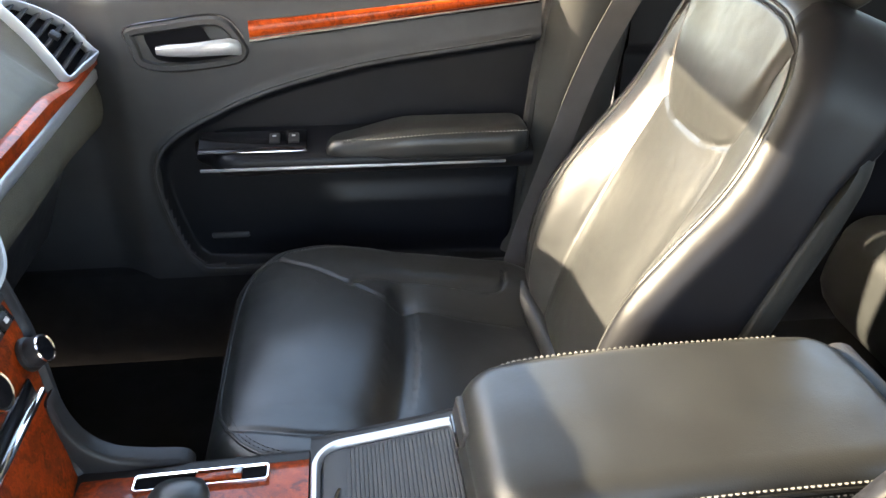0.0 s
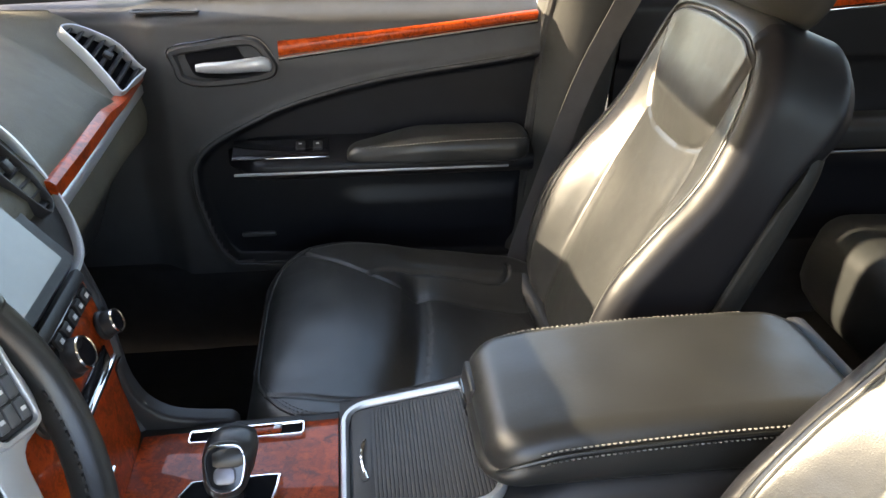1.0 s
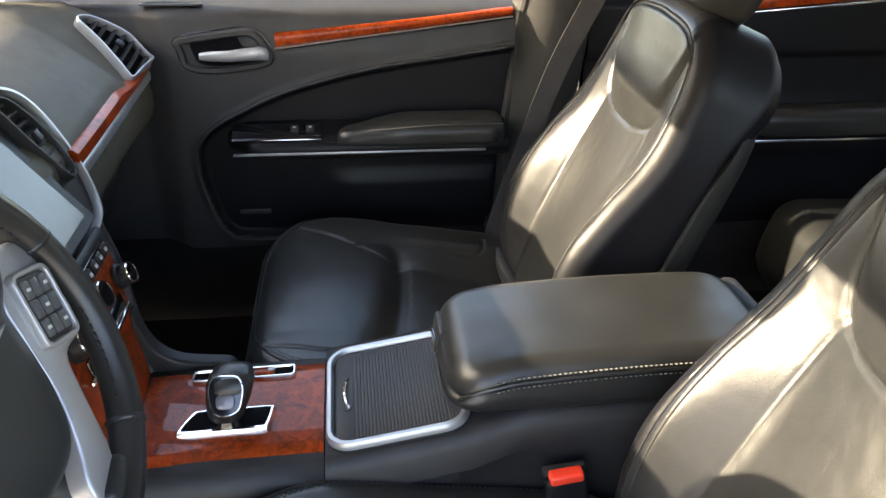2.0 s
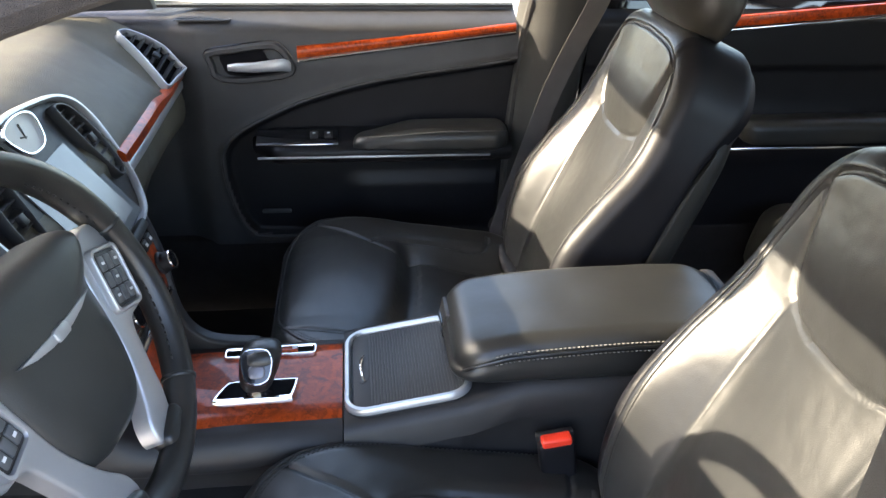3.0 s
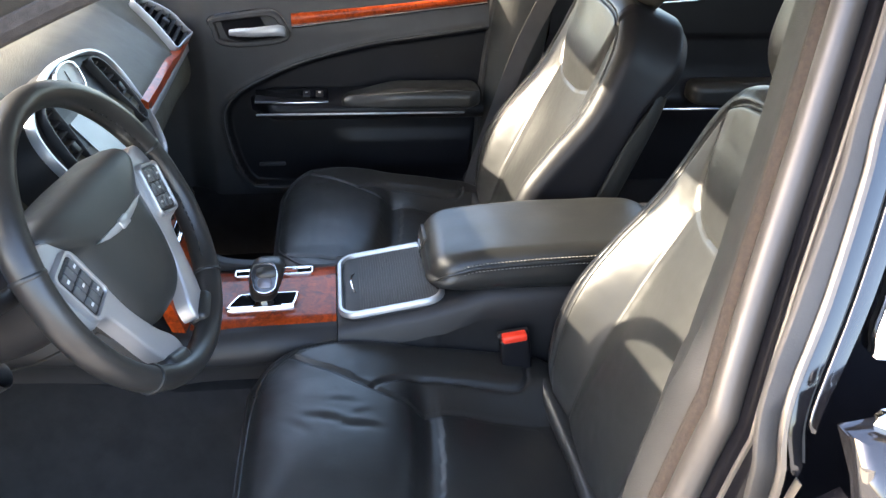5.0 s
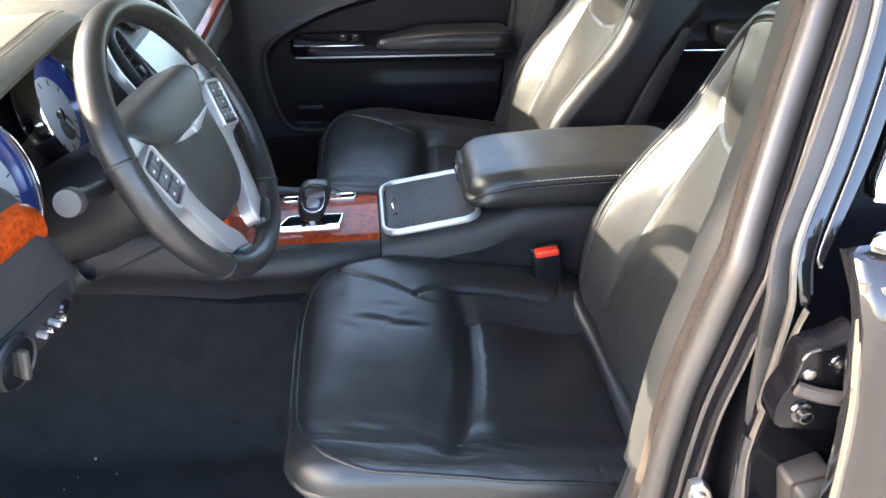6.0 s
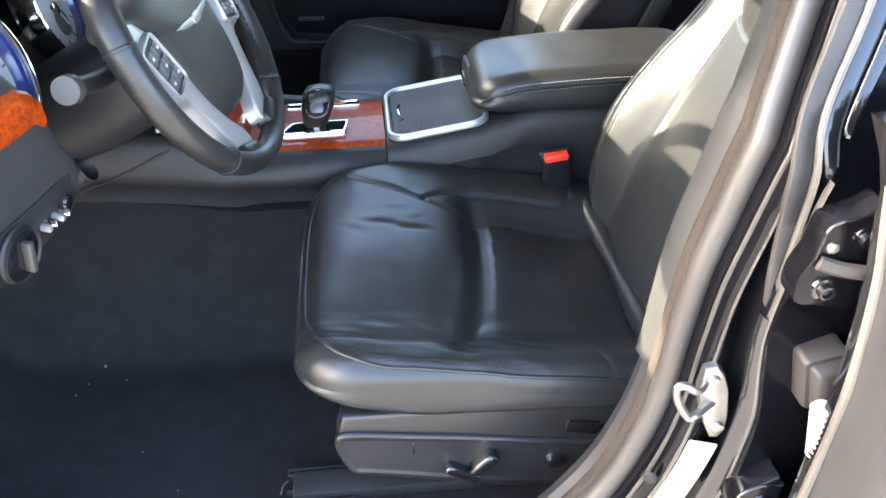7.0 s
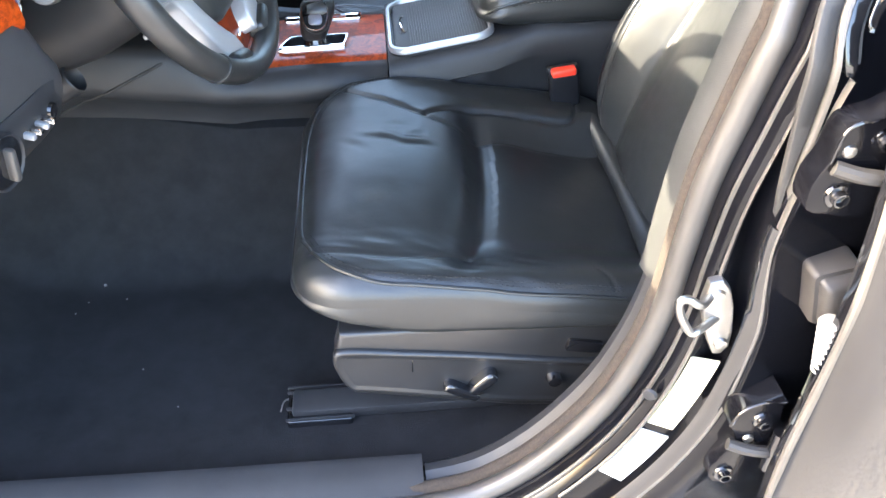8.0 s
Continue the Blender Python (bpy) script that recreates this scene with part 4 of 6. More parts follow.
    # head restraint
    ht = lambda a, b: 0.05 - 0.10 * (b / 0.14) ** 2 * 0.25 - 0.02 * (a / 0.1) ** 2
    head = pad(0.105, 0.142, 0.07, 0.05, ht, lambda a: -0.06, (44, 44), place=lambda a, b, h: back_place(a + 0.42, b, h + 0.01 + 0.10 * a), bulge=0.02, skirt=8)
    part("head_restraint", head, LEATHER, seat, "padded black leather head restraint", angle=60)
    for b in (-0.075, 0.075):
        part("head_post", tube([back_place(0.28, b, -0.03), back_place(0.42, b, -0.03)], 0.006, (0, 1, 0), 10), CHROME, seat, "chrome post")
    # plastic side covers, base and rails
    for sgn in (-1, 1):
        poly = [(-0.112, 0.372), (-0.130, 0.42), (-0.133, 0.455), (-0.124, 0.492), (0.3, 0.487), (0.42, 0.47), (0.42, 0.35), (0.3, 0.30), (0.12, 0.318), (0.02, 0.342), (-0.04, 0.356)]
        bm = prism([(x, z) for x, z in poly], 0.03, None, 0.008, 3)
        bmesh.ops.transform(bm, matrix=Matrix.Translation((0, sgn * 0.232, 0)) @ (pose(0, 0, 0, 90, 0, 0) if sgn < 0 else Matrix.Scale(-1, 4, (0, 1, 0)) @ pose(0, 0, 0, 90, 0, 0)), verts=bm.verts)
        cover = part("side_cover", bm, SEAT_COVER, seat, "black plastic side cover")
        if sgn < 0 and switches:
            face = smooth_outline([(-0.116, 0.388), (-0.131, 0.42), (-0.135, 0.452), (-0.118, 0.466), (-0.04, 0.456), (0.062, 0.441), (0.18, 0.420), (0.29, 0.405), (0.30, 0.36), (0.27, 0.325), (0.12, 0.338), (0.02, 0.357), (-0.04, 0.371), (-0.094, 0.382)], 4)
            # raised panel: its rim stands up and its face is a shallow dish
            rr = [[V(x, -0.2615 - h, z) for x, z in shrink(face, k)] for k, h in ((0.0, -0.004), (0.0, 0.003), (0.0015, 0.0065), (0.004, 0.008), (0.007, 0.0075), (0.010, 0.0060), (0.0125, 0.0055))]
            part("cover_panel", rings_mesh(rr), SEAT_COVER, cover, "raised black panel with a rounded rim", angle=60)
            flat = smooth_outline([(-0.026, -0.004), (-0.022, 0.007), (0.0, 0.006), (0.026, 0.005), (0.029, -0.003), (0.02, -0.009), (-0.02, -0.008)], 3)
            side = Matrix(((1, 0, 0, 0), (0, 0, -1, -0.266), (0, 1, 0, 0), (0, 0, 0, 1)))
            part("seat_switch", prism(flat, 0.016, side @ pose(0.037, 0.380, 0, 0, 0, -30), 0.004, 3), GLOSS_BLACK, cover, "horizontal black seat switch", angle=50)
            lever = smooth_outline([(-0.010, -0.020), (-0.011, 0.004), (-0.008, 0.022), (0.002, 0.026), (0.010, 0.020), (0.008, 0.0), (0.004, -0.018)], 3)
            part("seat_switch", prism(lever, 0.019, side @ pose(0.066, 0.393, 0, 0, 0, -36), 0.005, 3), GLOSS_BLACK, cover, "upright glossy backrest switch", angle=50)
            part("lumbar_switch", lathe([(0.003, 0.011), (0.009, 0.010), (0.012, 0.0)], 16, pose(0.168, -0.267, 0.384, 90)), GLOSS_BLACK, cover)
            part("scratch", box((0.0015, 0.002, 0.024), 0.0004, pose(-0.03, -0.2668, 0.428)), GLOSS_BLACK, cover)
            part("tilt_hinge", box((0.05, 0.012, 0.022), 0.004, pose(0.205, -0.262, 0.442, 0, 12, 0)), GLOSS_BLACK, cover, "black hinge plate under the cushion")
    part("seat_base", box((0.40, 0.40, 0.14), 0.02, pose(0.14, 0, 0.40)), CARPET, seat)
    for b in (-0.203, 0.203):
        rail = part("rail", box((0.62, 0.045, 0.022), 0.004, pose(0.10, b, 0.285)), BLACK_PLASTIC, seat, "black steel seat rail")
        part("rail_cover", box((0.098, 0.066, 0.02), 0.005, pose(-0.169, b, 0.276), 3), GLOSS_BLACK, rail, "ribbed black rail end cover")
        for db in (-0.031, -0.010, 0.021, 0.030):
            part("rib", box((0.102, 0.0035, 0.006), 0.0015, pose(-0.168, b + db, 0.2885)), BLACK_PLASTIC, rail, "raised rib")
        for da, w in ((-0.02, 0.010), (0.002, 0.014), (0.02, 0.008)):
            part("catch", box((w, 0.008, 0.004), 0.0015, pose(-0.165 + da, b + 0.006, 0.288, 0, 0, 15)), BLACK_PLASTIC, rail)
    part("tuck_roll", tube(spline([(0.314, -0.19, 0.518), (0.326, -0.1, 0.499), (0.330, 0, 0.495), (0.326, 0.1, 0.499), (0.314, 0.19, 0.518)], 8), 0.017, (0, 0, 1), 12), LEATHER, seat, "leather roll where cushion meets backrest")
    return seat


def rear_seat():
    s = thing("bench_seat", "black leather rear bench seat", "car seat", at=(0, 0, 0))
    c = pad(0.28, 0.725, 0.08, 0.06, lambda a, b: 0.548 - 0.04 * (a + 0.28) + 0.010 * abs(math.cos(b * 4.5)) - 0.007 * math.exp(-((abs(b) - 0.19) / 0.006) ** 2), lambda a: 0.36, (50, 140), place=lambda a, b, h: V(a + 1.27 - 0.12 * (0.56 - h), b + 0.01, h), bulge=0.01)
    part("cushion", c, LEATHER, s, angle=60)
    for yc, hw in ((0.40, 0.34), (-0.34, 0.38)):
        bk = pad(0.33, hw, 0.10, 0.05, lambda a, b: 0.05 - 0.008 * math.exp(-((abs(b) - 0.19) / 0.004) ** 2), lambda a: -0.06, (50, 50), place=lambda a, b, h, yc=yc: V(1.44, 0, 0.86) + V(0.4, 0, 0.917) * a + V(-0.917, 0, 0.4) * h + V(0, b + yc, 0))
        part("backrest", bk, LEATHER, s, angle=60)


def buckle():
    b = thing("belt_buckle", "black seat belt buckle with a red release button", "seat belt buckle", at=(0.27, -0.168, 0.55))
    m = pose(0, 0, 0, 0, -8, 0)
    part("body", box((0.052, 0.024, 0.13), 0.006, m @ pose(0, 0, -0.02), 3), SIDE_VINYL, b)
    part("button", box((0.043, 0.019, 0.014), 0.004, m @ pose(0, -0.003, 0.046), 3), RED, b, "bright red release button")
    part("collar", box((0.054, 0.012, 0.012), 0.003, m @ pose(0, 0.009, 0.046)), BLACK_PLASTIC, b)
    part("stalk", box((0.03, 0.012, 0.14), 0.004, m @ pose(0.005, 0, -0.14)), BLACK_PLASTIC, b)


# ---- centre console ----
def wood_z(x):
    return 0.592 + (x + 0.16) * 0.03


def console():
    c = thing("centre_console", "black centre console with burl wood top between the front seats", "console")
    rings = []
    for k in range(31):
        x = -0.62 + k / 30 * 0.585
        zt = soft_table([(-0.62, 0.665), (-0.4, 0.645), (-0.32, 0.595), (-0.27, wood_z(-0.27) - 0.002), (-0.2, wood_z(-0.2) - 0.002), (0, wood_z(0) - 0.002)], x)
        zb = soft_table([(-0.62, 0.53), (-0.5, 0.515), (-0.19, 0.472), (-0.03, 0.44)], x)
        zc = soft_table([(-0.62, 0.590), (-0.4, 0.556), (-0.3, 0.540), (-0.22, 0.534), (-0.12, 0.541), (-0.035, 0.556)], x)
        wt = soft_table([(-0.62, 0.14), (-0.32, 0.118), (-0.27, 0.108), (0, 0.105)], x)
        half = [(wt, zt), (wt + 0.008, zt - 0.003), (wt + 0.019, zt - 0.016), (wt + 0.026, zc + 0.022), (wt + 0.027, zc + 0.008), (wt + 0.022, zc - 0.002), (wt + 0.014, zc - 0.009), (wt + 0.013, zc - 0.04), (wt + 0.012, zb - 0.08)]
        rings.append([V(x, y, z) for y, z in half] + [V(x, -y, z) for y, z in reversed(half)])
    part("front_body", rings_mesh(rings), BLACK_PLASTIC, c, "dark grey console side with a soft crease", angle=50)
    groove = []
    for k in range(17):
        x = -0.60 + k / 16 * 0.235
        z = 0.542 + (x + 0.60) * 0.445
        ring = [p for p in rings[round((x + 0.62) / 0.585 * 30)] if p.y < 0]
        y = min((p.y for p in ring if abs(p.z - z) < 0.03), default=-0.14)
        for p, q in zip(ring, ring[1:]):
            if min(p.z, q.z) <= z <= max(p.z, q.z) and q.z != p.z:
                y = p.y + (q.y - p.y) * (z - p.z) / (q.z - p.z)
        groove.append(V(x, y, z))
    part("groove", tube(groove, 0.0028, (0, 0, 1), 8), RUBBER, c, "black joint line along the console side")
    rings = []
    for x in (-0.033, 0.0, 0.05, 0.10, 0.128, 0.15, 0.22, 0.35, 0.50, 0.58):
        zt = lerp_table([(-0.033, 0.604), (0.05, 0.618), (0.15, 0.636), (0.22, 0.662), (0.6, 0.662)], x)
        k = lerp_table([(-0.033, 1.0), (0.15, 1.0), (0.25, 0.0), (0.6, 0.0)], x)
        half = [(0.112, zt), (0.124, zt - 0.004), (0.133, zt - 0.02), (0.135 + 0.004 * k, zt - 0.05), (0.135 - 0.004 * k, zt - 0.056), (0.128, zt - 0.12), (0.125, 0.26)]
        rings.append([V(x, y, z) for y, z in half] + [V(x, -y, z) for y, z in reversed(half)])
    part("rear_body", rings_mesh(rings), BLACK_PLASTIC, c, "black console body", angle=50)
    # wood top
    out, nx = [], 28
    for i in range(nx + 1):
        x = -0.283 + i / nx * (0.248)
        w = lerp_table([(-0.283, 0.100), (-0.2, 0.098), (-0.035, 0.100)], x)
        z = wood_z(x)
        out.append([V(x, y * w, z + 0.004 * (1 - abs(y) ** 4) - 0.004 * (abs(y) > 0.99)) for y in [k / 8 - 1 for k in range(17)]])
    bm = rings_mesh(out, False, False, False)
    thicken(bm, (0, 0, -0.008))
    part("wood_top", bm, WOOD, c, "glossy red-brown burl wood panel", angle=50)
    slope = math.degrees(math.atan(0.03))

    def on_top(x, y, dz=0.0, rz=0):
        return pose(x, y, wood_z(x) + 0.004 + dz, 0, -slope, 0) @ pose(0, 0, 0, 0, 0, rz)

    # shift gate
    g = thing("gear_selector", "chrome framed gear selector with a black leather knob", "gear lever", at=(0, 0, 0))
    gm = on_top(-0.162, -0.034, -0.001)
    o = smooth_outline([(-0.062, -0.016), (-0.055, -0.0235), (0.0, -0.0235), (0.048, -0.0235), (0.055, -0.017), (0.060, 0.016), (0.055, 0.0235), (0.0, 0.0235), (-0.038, 0.0235), (-0.048, 0.018)], 4)
    i = [(x * 0.91 + 0.001, y * 0.76 + 0.0032) for x, y in o]
    part("gate_frame", frame_ring(o, i, 0.010, gm, 0.004), CHROME, g, "bright chrome gate frame", angle=50)
    part("gate_well", prism(i, 0.004, gm), CAVITY_SHADE, g, "black gate opening")
    boot = [(0.024, 0.0), (0.020, 0.010), (0.015, 0.022), (0.013, 0.045), (0.012, 0.06)]
    part("shaft", lathe(boot, 20, on_top(-0.160, -0.034)), GLOSS_BLACK, g)
    rings = []
    K = V(-0.160, -0.03, 0)
    zk = 0.585
    for s, hx, hy, dx in ((0.022, 0.013, 0.014, -0.003), (0.026, 0.019, 0.020, -0.002), (0.034, 0.0235, 0.0245, -0.001), (0.047, 0.0265, 0.0275, 0.001), (0.064, 0.0295, 0.030, 0.005), (0.082, 0.030, 0.0298, 0.009), (0.093, 0.026, 0.025, 0.012), (0.0985, 0.014, 0.014, 0.013), (0.0995, 0.003, 0.003, 0.013)):
        rings.append([K + V(dx + hx * math.copysign(abs(math.cos(t)) ** 0.7, math.cos(t)), hy * math.copysign(abs(math.sin(t)) ** 0.7, math.sin(t)), zk + s) for t in [2 * math.pi * k / 28 for k in range(28)]])
    knob = part("knob", rings_mesh(rings), LEATHER, g, "black leather covered knob", angle=60)
    # face of the knob looks to the driver and up
    fm = pose(K.x + 0.005, K.y - 0.0255, zk + 0.0755, 55, 0, 0) @ pose(0, 0, 0.002)
    ro = smooth_outline([(0.0, 0.027), (0.016, 0.0245), (0.0225, 0.012), (0.0215, -0.004), (0.016, -0.019), (0.0, -0.0255), (-0.016, -0.019), (-0.0215, -0.004), (-0.0225, 0.012), (-0.016, 0.0245)], 4)
    ri = shrink(ro, 0.0022)
    part("face_seat", prism([(x * 1.1, y * 1.1) for x, y in ro], 0.022, fm @ pose(0, 0, -0.020), 0.004, 3), LEATHER, knob, angle=60)
    part("knob_ring", frame_ring(ro, ri, 0.006, fm, 0.001), CHROME, knob, "chrome ring")
    part("knob_face", prism(ri, 0.0035, fm), GLOSS_BLACK, knob, "gloss black face")
    part("button", prism(round_rect(0.0120, 0.0095, 0.007), 0.006, fm @ pose(0, -0.007, 0), 0.002, 3), BUTTON_GREY, knob, "satin grey shift button")
    for k in (-1, 0, 1):
        part("marking", box((0.003, 0.004, 0.0006), 0.0, fm @ pose(0.004 * k + 0.003, 0.0115, 0.0036)), MARK, knob)
    # tray slot behind the gate
    sm = on_top(-0.150, 0.074, -0.001)
    o = round_rect(0.073, 0.0125, 0.005)
    i2 = [(x * 0.955, y * 0.74 - 0.0012) for x, y in o]
    sf = part("slot_frame", frame_ring(o, i2, 0.006, sm, 0.002), CHROME, c, "chrome framed slot")
    part("slot_well", prism(i2, 0.003, sm @ pose(0, 0, -0.0005)), CAVITY_SHADE, sf)
    part("slot_tab", box((0.050, 0.0125, 0.006), 0.002, sm @ pose(0.018, -0.001, 0.004)), WOOD, sf, "wood veneered sliding tab")
    part("slot_pin", box((0.010, 0.010, 0.007), 0.002, sm @ pose(0.038, 0.003, 0.004)), SILVER, sf, "silver catch")
    # bezel with roll-top lid
    zl = lambda x: 0.609 + (x + 0.016) * 0.17
    sl = math.degrees(math.atan(0.17))
    bm_m = pose(0.062, -0.012, zl(0.062) + 0.001, 0, -sl, 0)
    outer, inner = [], []
    for px, py in round_rect(0.094, 0.107, 0.035, 8):
        outer.append((px, py))
    for px, py in round_rect(0.0845, 0.0965, 0.028, 8):
        inner.append((px, py))
    bez = part("bezel", frame_ring(outer, inner, 0.010, bm_m, 0.004), SILVER, c, "satin silver bezel", angle=50)
    part("bezel_base", prism(outer, 0.003, bm_m @ pose(0, 0, -0.004)), BLACK_PLASTIC, bez)
    lid = thing("roll_top_lid", "black ribbed roll-top lid of the cup holder", "console lid")
    slat_me = link_mesh("slat", box((0.0045, 0.186, 0.004), 0.0008, None, 2), DOOR_PLASTIC)
    for k in range(30):
        ob = new("slat", slat_me)
        ob.parent = lid
        ob.matrix_basis = bm_m @ pose(-0.0525 + k * 0.00462, 0, 0.0035)
    part("front_plate", box((0.027, 0.186, 0.005), 0.002, bm_m @ pose(-0.067, 0, 0.003)), DOOR_PLASTIC, lid)
    pull = spline([(-0.063, -0.033, 0.006), (-0.066, -0.02, 0.0095), (-0.068, 0, 0.011), (-0.066, 0.02, 0.0095), (-0.063, 0.033, 0.006)], 6)
    part("pull_recess", prism([(x * 0.4, y) for x, y in round_rect(0.020, 0.036, 0.018)], 0.0012, bm_m @ pose(-0.065, 0, 0.0054)), DOOR_PLASTIC, lid, "shallow oval finger recess")
    part("pull", tube([bm_m @ q for q in pull], 0.0022, (0, 0, 1), 8), CHROME, lid, "curved chrome pull")
    # armrest
    arm = thing("armrest", "black leather centre armrest with pale double stitching", "armrest")

    def arm_top(a, b):
        x = a + ARM_X
        z = soft_table([(0.12, 0.702), (0.16, 0.716), (0.22, 0.725), (0.35, 0.732), (0.5, 0.733), (0.56, 0.726)], x)
        z += 0.004 * math.cos(min(1, abs(b) / 0.12) * math.pi / 2)
        z += 0.0012 * noise.noise(V(x * 18, b * 18, 4))
        return z

    body = pad(0.218, 0.110, 0.045, 0.028, arm_top, lambda a: 0.658, (90, 70), place=lambda a, b, h: V(a + ARM_X, b + ARM_Y, h), skirt=8, bulge=0.03)
    part("padding", body, LEATHER, arm, "black leather armrest pad", angle=60)
    # seam along the upper edge of the sides
    for sgn in (1, -1):
        path = spline([(0.129, sgn * 0.078, 0.662), (0.134, sgn * 0.094, 0.673), (0.15, sgn * 0.107, 0.688), (0.18, sgn * 0.112, 0.700), (0.22, sgn * 0.1125, 0.707), (0.35, sgn * 0.1125, 0.714), (0.5, sgn * 0.112, 0.715)], 10)
        pts = [q + V(0, ARM_Y, 0) for q in path]
        part("welt", tube(pts, 0.0022, (0, 0, 1), 6), LEATHER, arm)
        bms = []
        for dz, dy in ((0.006, -0.0015), (-0.006, 0.0012)):
            pp = [q + V(0, sgn * dy, dz) for q in pts[30:]]
            bms.append(dashes(pp, [V(0, sgn, 0.25).normalized()] * len(pp), h=0.0009, w=0.0007))
        part("double_stitching", merge(*bms), THREAD, arm, "pale grey double stitching")
    latch = part("latch", box((0.012, 0.06, 0.042), 0.004, pose(0.128, 0.035, 0.676, 0, 8, 0), 3), BLACK_PLASTIC, arm, "black latch")
    part("latch_bar", box((0.005, 0.052, 0.012), 0.002, pose(0.121, 0.035, 0.670, 0, 8, 0)), GLOSS_BLACK, latch)
    part("hinge_cover", box((0.03, 0.2, 0.06), 0.01, pose(0.565, ARM_Y, 0.69)), BLACK_PLASTIC, arm)


ARM_X, ARM_Y = 0.345, -0.012

# ---- dashboard ----
FACE_O, FACE_U, FACE_N = V(-0.356, 0, 0.834), V(-0.524, 0, 0.852).normalized(), V(0.852, 0, 0.524).normalized()
FACE_M = Matrix(((0, FACE_U.x, FACE_N.x, FACE_O.x), (1, FACE_U.y, FACE_N.y, 0), (0, FACE_U.z, FACE_N.z, FACE_O.z), (0, 0, 0, 1)))


def smooth_outline(pts, n=6):
    return [(p.x, p.y) for p in spline([(x, y, 0) for x, y in pts], n, True)]


def shrink(poly, k):
    """Moves an outline inwards by k."""
    out, m = [], len(poly)
    area = sum(poly[i - 1][0] * poly[i][1] - poly[i][0] * poly[i - 1][1] for i in range(m))
    s = 1 if area > 0 else -1
    for i in range(m):
        (ax, ay), (bx, by) = poly[i - 1], poly[(i + 1) % m]
        d = Vector((bx - ax, by - ay)).normalized()
        out.append((poly[i][0] - d.y * k * s, poly[i][1] + d.x * k * s))
    return out


def vent(parent, poly, m, slats, along, mat=None):
    """A framed air vent: outline poly in the plane of m, slats across."""
    f = part("vent_frame", frame_ring(poly, shrink(poly, 0.0048), 0.022, m @ pose(0, 0, -0.014), 0.003), mat or SILVER, parent, "black vent frame" if mat else "satin silver vent frame", angle=50)
    inn = shrink(poly, 0.0048)
    part("vent_well", prism(inn, 0.003, m @ pose(0, 0, -0.012)), CAVITY_SHADE, f)
    xs, ys = [p[0] for p in inn], [p[1] for p in inn]
    for k in range(slats):
        t = (k + 0.5) / slats
        if along == "y":
            yy = min(ys) + t * (max(ys) - min(ys))
            hit = [p[0] for a, b in zip(inn, inn[1:] + inn[:1]) if (a[1] > yy) != (b[1] > yy) for p in [(a[0] + (b[0] - a[0]) * (yy - a[1]) / (b[1] - a[1]), 0)]]
            if len(hit) < 2:
                continue
            x0, x1 = min(hit), max(hit)
            part("vent_slat", box((x1 - x0, 0.0035, 0.012), 0.001, m @ pose((x0 + x1) / 2, yy, -0.002, 35, 0, 0)), BLACK_PLASTIC, f)
    cx, cy = sum(xs) / len(xs), sum(ys) / len(ys)
    part("vent_tab", box((0.014, 0.016, 0.008), 0.002, m @ pose(cx, cy, 0.006), 2), BLACK_PLASTIC, f, "black vent adjuster")
    return f


VENT_N, VENT_O = V(0.54, -0.26, 0.80).normalized(), V(-0.421, 0.712, 0.921)


